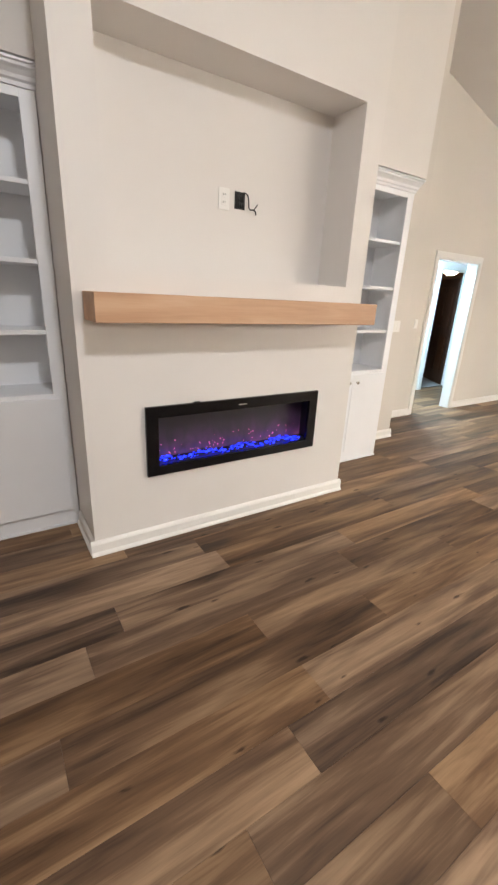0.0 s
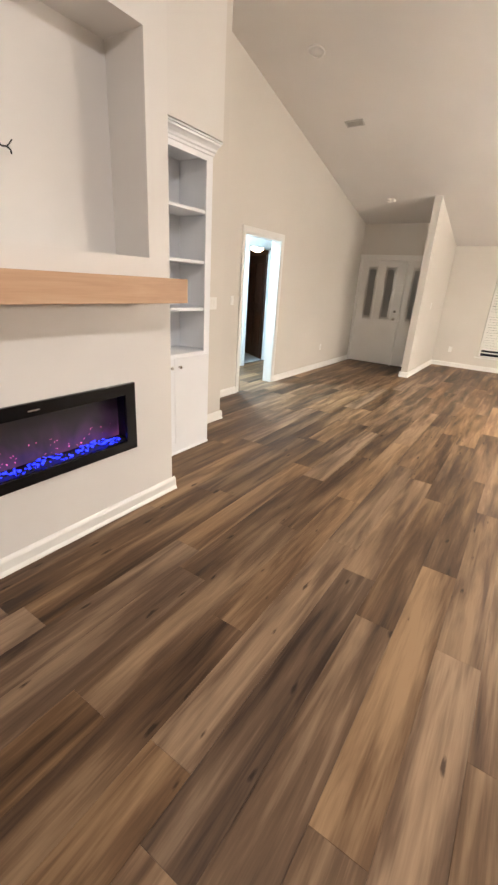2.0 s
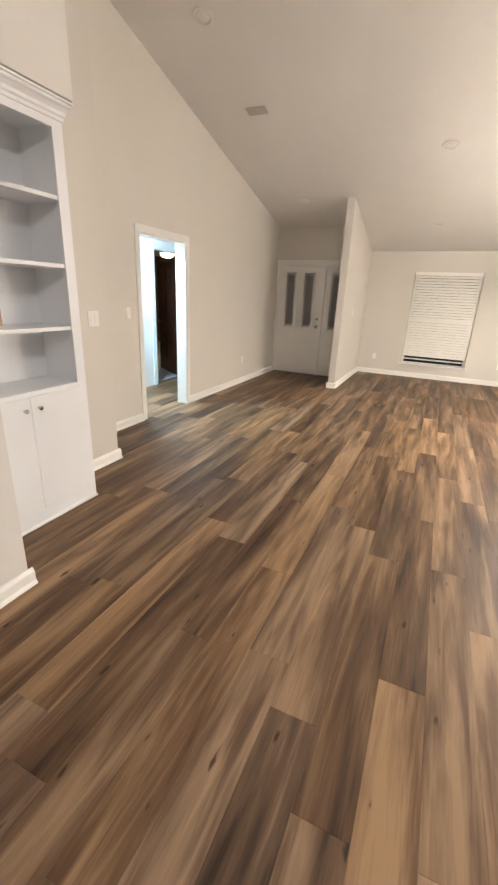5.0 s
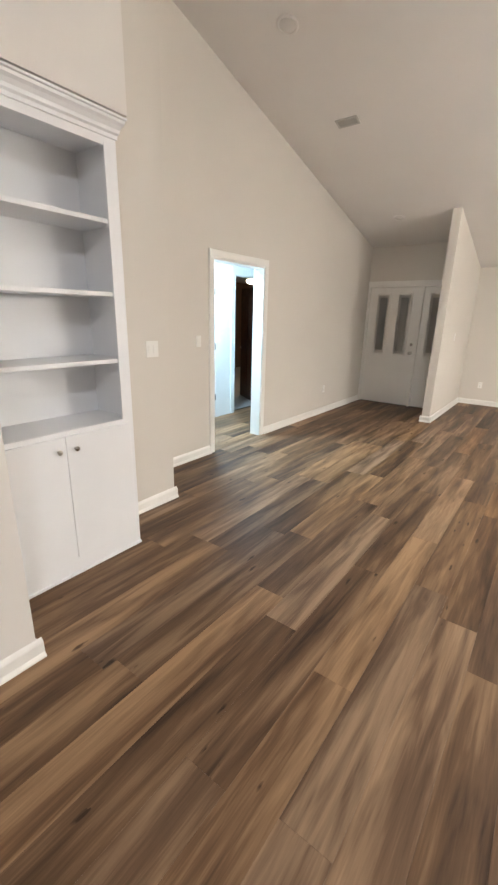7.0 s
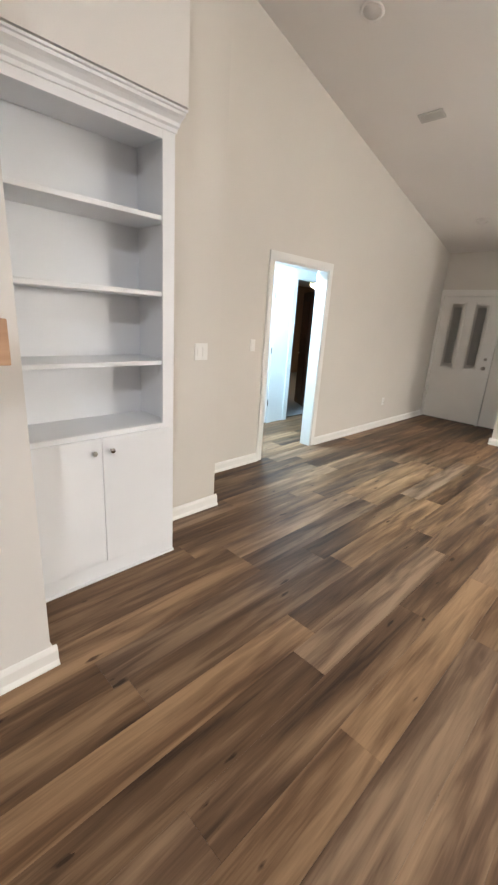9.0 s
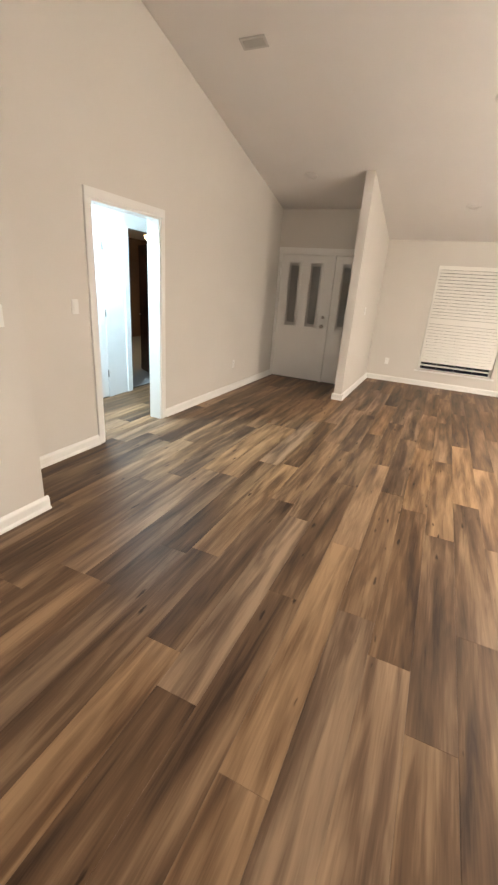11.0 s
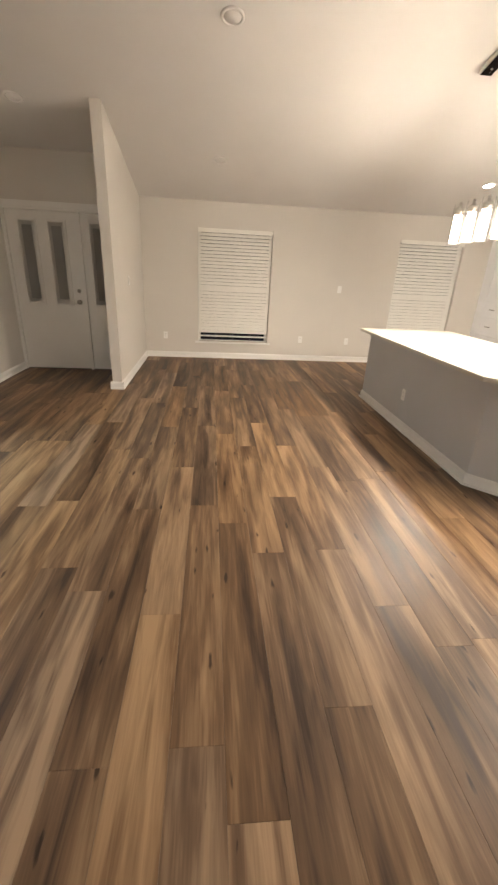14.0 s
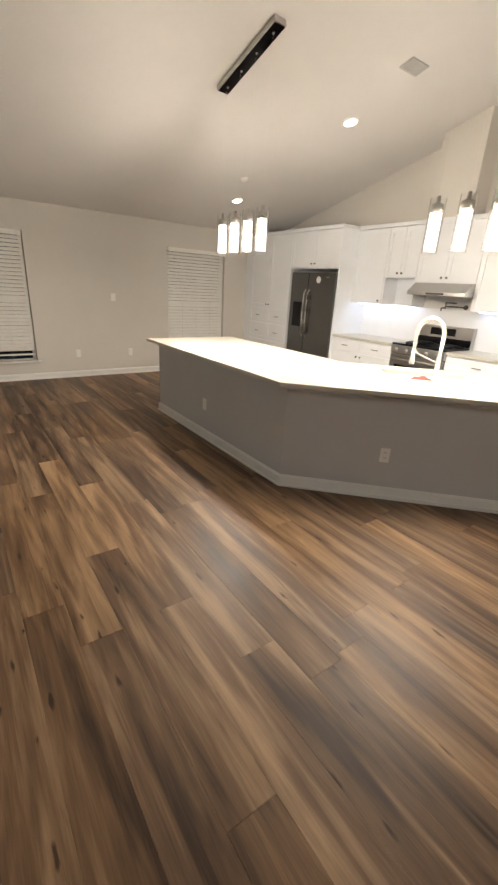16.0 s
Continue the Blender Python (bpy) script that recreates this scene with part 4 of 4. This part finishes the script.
def cabinet(name, label, x0, x1, y0, y1, z0, z1, fronts, toe=False):
    """fronts: (kind, x0, x1, z0, z1, handle) with handle 'bl', 'br', 'tl', 'tr' for knobs or 'c' for a pull."""
    th = thing(name, label, "cabinet", "kitchen cabinets")
    bm = bmesh.new()
    box(bm, x0 + 0.001, x1 - 0.001, y0, y1 - 0.001, z0 + (0.1 if toe else 0), z1)
    if toe:
        box(bm, x0 + 0.001, x1 - 0.001, y0, y1 - 0.06, 0, 0.1)
    part("body", bm, CAB, th)
    for kind, a, b, c, d, h in fronts:
        f = shaker(th, kind, a + 0.002, b - 0.002, c + 0.002, d - 0.002, y1)
        if h == "c":
            bar_pull(f, (a + b) / 2, y1 + 0.02, (c + d) / 2)
        elif h:
            knob(f, a + 0.035 if h[1] == "l" else b - 0.035, y1 + 0.02, c + 0.05 if h[0] == "b" else d - 0.05, "Y", PEWTER)
    return th


X0, X1 = 8.60, 9.72
XM = (X0 + X1) / 2
cabinet("pantry_cabinet", "tall white pantry cabinet with drawers below two doors", X0, X1, BACKY, FY, 0, 2.36,
        [("door", X0, XM, 1.19, 2.34, "br"), ("door", XM, X1, 1.19, 2.34, "bl")] +
        [("drawer", a, b, c, d, "c") for a, b in ((X0, XM), (XM, X1)) for c, d in ((0.92, 1.17), (0.62, 0.91), (0.34, 0.61), (0.1, 0.33))])
cabinet("filler_panel", "white filler panel beside the pantry", X1, EAST - 0.002, BACKY, FY - 0.01, 0, 2.36, [])
cabinet("fridge_cabinet", "white cabinet above the refrigerator", 7.53, 8.60, BACKY, FY, 1.83, 2.36,
        [("door", 7.53, 8.065, 1.85, 2.34, "br"), ("door", 8.065, 8.60, 1.85, 2.34, "bl")])
pn = thing("end_panel", "tall white end panel beside the refrigerator", "panel")
boxed("panel", CAB, pn, (7.505, 7.529, BACKY, FY + 0.02, 0, 2.36))
cm = thing("cabinet_crown", "white crown along the cabinet tops", "moulding")
boxed("crown_front", CAB, cm, (7.49, EAST - 0.002, BACKY, FY + 0.045, 2.361, 2.41), 0.006)
boxed("crown_back", CAB, cm, (3.6, 7.489, BACKY, -4.205, 2.361, 2.41), 0.006)

fr = thing("refrigerator", "dark stainless side-by-side refrigerator with an ice dispenser", "refrigerator", at=(8.055, FY - 0.05, 0))
boxed("body", BLACKM, fr, (-0.52, 0.46, -0.55, 0.02, 0.02, 1.77))
for nm, a, b in (("freezer_door", 0.06, 0.458), ("fridge_door", -0.516, 0.052)):
    bm = bmesh.new()
    box(bm, a, b, 0.022, 0.10, 0.06, 1.775, 0.008)
    dr = part(nm, bm, DSTEEL, fr, "dark stainless door")
    hx = 0.095 if a > 0 else 0.015
    bm = bmesh.new()
    sweep(bm, [(hx, 0.10, 1.52), (hx, 0.135, 1.47), (hx, 0.145, 1.2), (hx, 0.135, 0.85), (hx, 0.10, 0.8)], 0.011, 10)
    part("handle", bm, NICKEL, dr, "long steel bar handle")
    if a > 0:
        boxed("dispenser", BLACKG, dr, (0.17, 0.37, 0.1002, 0.106, 0.95, 1.33), 0.002, "black ice and water dispenser")
    else:
        bm = bmesh.new()
        lathe(bm, (-0.17, 0.1, 1.67), [(0, 0.0), (0.05, 0.0005), (0.05, 0.002), (0, 0.003)], 20, "Y")
        part("sticker", bm, PLASTIC, dr, "pale oval sticker")
        boxed("badge", NICKEL, dr, (-0.40, -0.33, 0.1002, 0.1015, 1.70, 1.715))
boxed("kick_grille", BLACKM, fr, (-0.515, 0.45, 0.0, 0.05, 0.0, 0.055))

cabinet("base_cabinet", "white base cabinet with two drawers over doors", 6.405, 7.504, BACKY, -3.96, 0, 0.875,
        [("drawer", a, b, 0.70, 0.86, "c") for a, b in ((6.405, 6.955), (6.955, 7.504))] + [("door", 6.405, 6.955, 0.11, 0.69, "tr"), ("door", 6.955, 7.504, 0.11, 0.69, "tl")], True)
cabinet("base_cabinet", "white base cabinet with two drawers over doors", 4.1, 5.645, BACKY, -3.96, 0, 0.875,
        [("drawer", a, b, 0.70, 0.86, "c") for a, b in ((4.1, 4.87), (4.87, 5.645))] + [("door", 4.1, 4.87, 0.11, 0.69, "tr"), ("door", 4.87, 5.645, 0.11, 0.69, "tl")], True)
for a, b in ((6.402, 7.503), (4.08, 5.648)):
    ct = thing("countertop", "pale quartz back counter", "countertop")
    boxed("slab", QUARTZ, ct, (a, b, BACKY, -3.925, 0.8755, 0.91), 0.003)
bm = bmesh.new()
box(bm, 4.1, 7.504, BACKY, BACKY + 0.012, 0.911, 1.372)
SPLASH = plain("glossy_white_backsplash", (0.80, 0.80, 0.80), 0.18, vary=0.02, bump=0.02)
structure("backsplash", bm, "glossy white backsplash above the counter", "backsplash", SPLASH)
UY = -4.25
cabinet("wall_cabinet", "white single wall cabinet", 6.955, 7.503, BACKY + 0.0, UY, 1.375, 2.36, [("door", 6.955, 7.503, 1.375, 2.35, "bl")])
wc = cabinet("wall_cabinet", "white wall cabinet above an open microwave shelf", 6.452, 6.954, BACKY, UY, 1.735, 2.36,
             [("door", 6.452, 6.703, 1.74, 2.35, "br"), ("door", 6.703, 6.954, 1.74, 2.35, "bl")])
for nm, q in (("cubby_floor", (6.453, 6.953, BACKY + 0.013, UY + 0.01, 1.375, 1.40)), ("cubby_side", (6.453, 6.473, BACKY + 0.013, UY + 0.01, 1.401, 1.734)), ("cubby_side", (6.933, 6.953, BACKY + 0.013, UY + 0.01, 1.401, 1.734)),
              ("cubby_back", (6.474, 6.932, BACKY + 0.013, BACKY + 0.025, 1.401, 1.734))):
    boxed(nm, CAB, wc, q)
cabinet("wall_cabinet", "white wall cabinet above the range hood", 5.645, 6.451, BACKY, UY, 1.68, 2.36,
        [("door", 5.645, 6.048, 1.69, 2.35, "br"), ("door", 6.048, 6.451, 1.69, 2.35, "bl")])
cabinet("wall_cabinet", "white double wall cabinet", 4.5, 5.644, BACKY, UY, 1.375, 2.36, [("door", 4.5, 5.07, 1.375, 2.35, "br"), ("door", 5.07, 5.644, 1.375, 2.35, "bl")])
for a, b in ((6.49, 7.45), (4.55, 5.6)):
    led = thing("under_cabinet_light", "cool white light strip under the wall cabinets", "light strip")
    boxed("diffuser", LED, led, (a, b, -4.42, -4.39, 1.362, 1.3735))
bm = bmesh.new()
xs = (5.90, 6.44)
fs = box(bm, *xs, BACKY, UY, 2.411, 3.0)
for v in {v for f in fs for v in f.verts}:
    if v.co.z > 2.9:
        v.co.z = ceil_at(v.co.x)
structure("wall_duct_chase", bm, "painted duct chase above the range hood", "wall", PAINT)

hd = thing("range_hood", "stainless steel under-cabinet range hood", "range hood", at=(6.03, BACKY, 0))
bm = bmesh.new()
a = [(-0.385, 0.014), (0.385, 0.014), (0.385, 0.50), (-0.385, 0.50)]
b = [(-0.385, 0.014), (0.385, 0.014), (0.385, 0.36), (-0.385, 0.36)]
lo = [bm.verts.new((x, y, 1.53)) for x, y in a]
mi = [bm.verts.new((x, y, 1.57)) for x, y in a]
hi = [bm.verts.new((x, y, 1.678)) for x, y in b]
for p, q in ((lo, mi), (mi, hi)):
    for i in range(4):
        bm.faces.new((p[i], p[(i + 1) % 4], q[(i + 1) % 4], q[i]))
bm.faces.new(lo[::-1])
bm.faces.new(hi)
part("canopy", bm, STEEL, hd)
boxed("filter", PEWTER, hd, (-0.33, 0.33, 0.06, 0.44, 1.524, 1.5295))
boxed("control_strip", BLACKM, hd, (-0.12, 0.12, 0.5002, 0.503, 1.54, 1.56))

st = thing("range", "stainless steel and black electric range", "range", at=(6.025, 0, 0))
boxed("body", BLACKM, st, (-0.375, 0.375, BACKY + 0.014, -3.95, 0.03, 0.905))
boxed("cooktop", BLACKG, st, (-0.378, 0.378, BACKY + 0.10, -3.915, 0.906, 0.93), 0.003, "black glass cooktop")
boxed("control_panel", STEEL, st, (-0.376, 0.376, -3.949, -3.90, 0.80, 0.904), 0.004)
for i in range(5):
    bm = bmesh.new()
    lathe(bm, (-0.29 + i * 0.145, -3.90, 0.85), [(0.026, 0), (0.024, 0.028), (0.02, 0.034), (0, 0.034)], 16, "Y")
    part("control_knob", bm, NICKEL, st)
od = boxed("oven_door", STEEL, st, (-0.372, 0.372, -3.949, -3.905, 0.24, 0.79), 0.004)
boxed("oven_window", BLACKG, od, (-0.29, 0.29, -3.9045, -3.901, 0.33, 0.66))
bm = bmesh.new()
tube(bm, (-0.33, -3.865, 0.74), (0.33, -3.865, 0.74), 0.012, n=10)
for x in (-0.3, 0.3):
    tube(bm, (x, -3.905, 0.74), (x, -3.865, 0.74), 0.009, n=8)
part("oven_handle", bm, NICKEL, od)
boxed("drawer", STEEL, st, (-0.372, 0.372, -3.949, -3.91, 0.04, 0.23), 0.004)
bg = boxed("backguard", STEEL, st, (-0.376, 0.376, BACKY + 0.014, BACKY + 0.09, 0.906, 1.17), 0.006)
boxed("display", BLACKG, bg, (-0.15, 0.2, BACKY + 0.0902, BACKY + 0.093, 1.05, 1.14))
boxed("lower_panel", BLACKG, bg, (-0.37, 0.37, BACKY + 0.0902, BACKY + 0.094, 0.932, 1.02))
for x, y, r in ((-0.19, -4.12, 0.1), (0.19, -4.12, 0.08), (-0.19, -4.33, 0.08), (0.19, -4.33, 0.1)):
    bm = bmesh.new()
    for s in (-0.6, 0, 0.6):
        box(bm, x + s * r - 0.006, x + s * r + 0.006, y - r, y + r, 0.945, 0.957, 0.001)
    for s in (-0.9, 0.9):
        box(bm, x - r, x + r, y + s * r - 0.006, y + s * r + 0.006, 0.9305, 0.9449)
    part("grate", bm, BLACKM, st, "black cast grate")
pf = thing("pot_filler", "dark metal wall-mounted folding pot filler", "faucet", at=(5.86, BACKY + 0.012, 1.41))
bm = bmesh.new()
lathe(bm, (0, 0, 0), [(0, 0), (0.03, 0), (0.03, 0.006), (0.012, 0.01), (0.012, 0.06), (0, 0.06)], 16, "Y")
part("wall_flange", bm, PEWTER, pf)
bm = bmesh.new()
sweep(bm, [(0, 0.05, 0), (0.02, 0.06, 0.0), (0.22, 0.10, 0)], 0.009, 10)
sweep(bm, [(0.22, 0.10, -0.03), (0.22, 0.10, 0.045), (0.06, 0.14, 0.045)], 0.009, 10)
sweep(bm, [(0.22, 0.10, -0.02), (0.26, 0.12, -0.02), (0.26, 0.12, -0.06)], 0.009, 10)
part("arm", bm, PEWTER, pf)

# ---- floor planks ----
PW, PL, ROW0 = 0.185, 1.516, 0.23
# where the end joints fall, row by row
PHASE = {-5: 3.96, -3: 3.80, -2: 4.04, -1: 4.48, 0: 3.56, 1: 4.46, 2: 3.24, 3: 3.455, 4: 4.03, 5: 3.41, 6: 2.675, 7: 2.85, 8: 2.005}
g = 0.0002
rng = random.Random(11)


def plank_mesh(length, width):
    bm = bmesh.new()
    a, b, c = length / 2 - g, width / 2 - g, 0.0006
    lo = [bm.verts.new((sx * a, sy * b, -0.0035)) for sx, sy in ((-1, -1), (1, -1), (1, 1), (-1, 1))]
    mi = [bm.verts.new((sx * a, sy * b, -0.001)) for sx, sy in ((-1, -1), (1, -1), (1, 1), (-1, 1))]
    hi = [bm.verts.new((sx * (a - c), sy * (b - c), 0.0)) for sx, sy in ((-1, -1), (1, -1), (1, 1), (-1, 1))]
    for p, q in ((lo, mi), (mi, hi)):
        for i in range(4):
            bm.faces.new((p[i], p[(i + 1) % 4], q[(i + 1) % 4], q[i]))
    bm.faces.new(hi)
    me = bpy.data.meshes.new("plank")
    bm.to_mesh(me)
    bm.free()
    return me


full = plank_mesh(PL, PW)
full.materials.append(PLANK_ONE)
verts, faces = [], []
spots = []
row = math.floor((BACKY - ROW0) / PW)
while ROW0 + row * PW < 4.70:
    y = ROW0 + row * PW
    ylo, yhi = max(y, BACKY), min(y + PW, 4.70)
    xa, xb = (WEST, EAST) if (ylo + yhi) / 2 < LIVY else (JOGX - 0.02, 8.86)
    x = PHASE.get(row, rng.uniform(0, PL)) - 7 * PL
    while x + PL < xa:
        x += PL
    while x < xb:
        p, q = max(x, xa), min(x + PL, xb)
        if q - p > 0.02:
            spots.append((p, q, ylo, yhi))
        x += PL
    row += 1


def near(s):
    cx, cy = (s[0] + s[1]) / 2, (s[2] + s[3]) / 2
    return cx > -1.6 and cy > -2.4


count = 0
tpl = [(-1, -1), (1, -1), (1, 1), (-1, 1)]
for s in spots:
    p, q, a, b = s
    whole = abs(q - p - PL) < 1e-6 and abs(b - a - PW) < 1e-6
    if near(s) and whole and count < 298:
        o = new("plank", full)
        o.parent = floor
        o.location = ((p + q) / 2, (a + b) / 2, 0)
        count += 1
    else:
        n = len(verts)
        cx, cy, hx, hy = (p + q) / 2, (a + b) / 2, (q - p) / 2 - g, (b - a) / 2 - g
        for inset, z in ((0, -0.0035), (0, -0.001), (0.0006, 0.0)):
            verts += [(cx + sx * (hx - inset), cy + sy * (hy - inset), z) for sx, sy in tpl]
        for k0 in (0, 4):
            faces += [(n + k0 + i, n + k0 + (i + 1) % 4, n + k0 + 4 + (i + 1) % 4, n + k0 + 4 + i) for i in range(4)]
        faces.append((n + 8, n + 9, n + 10, n + 11))
me = bpy.data.meshes.new("plank_field")
me.from_pydata(verts, [], faces)
me.materials.append(PLANK_ALL)
o = new("plank_field", me)
o.parent = floor
tagged(o, "further vinyl planks", kind="stuff")
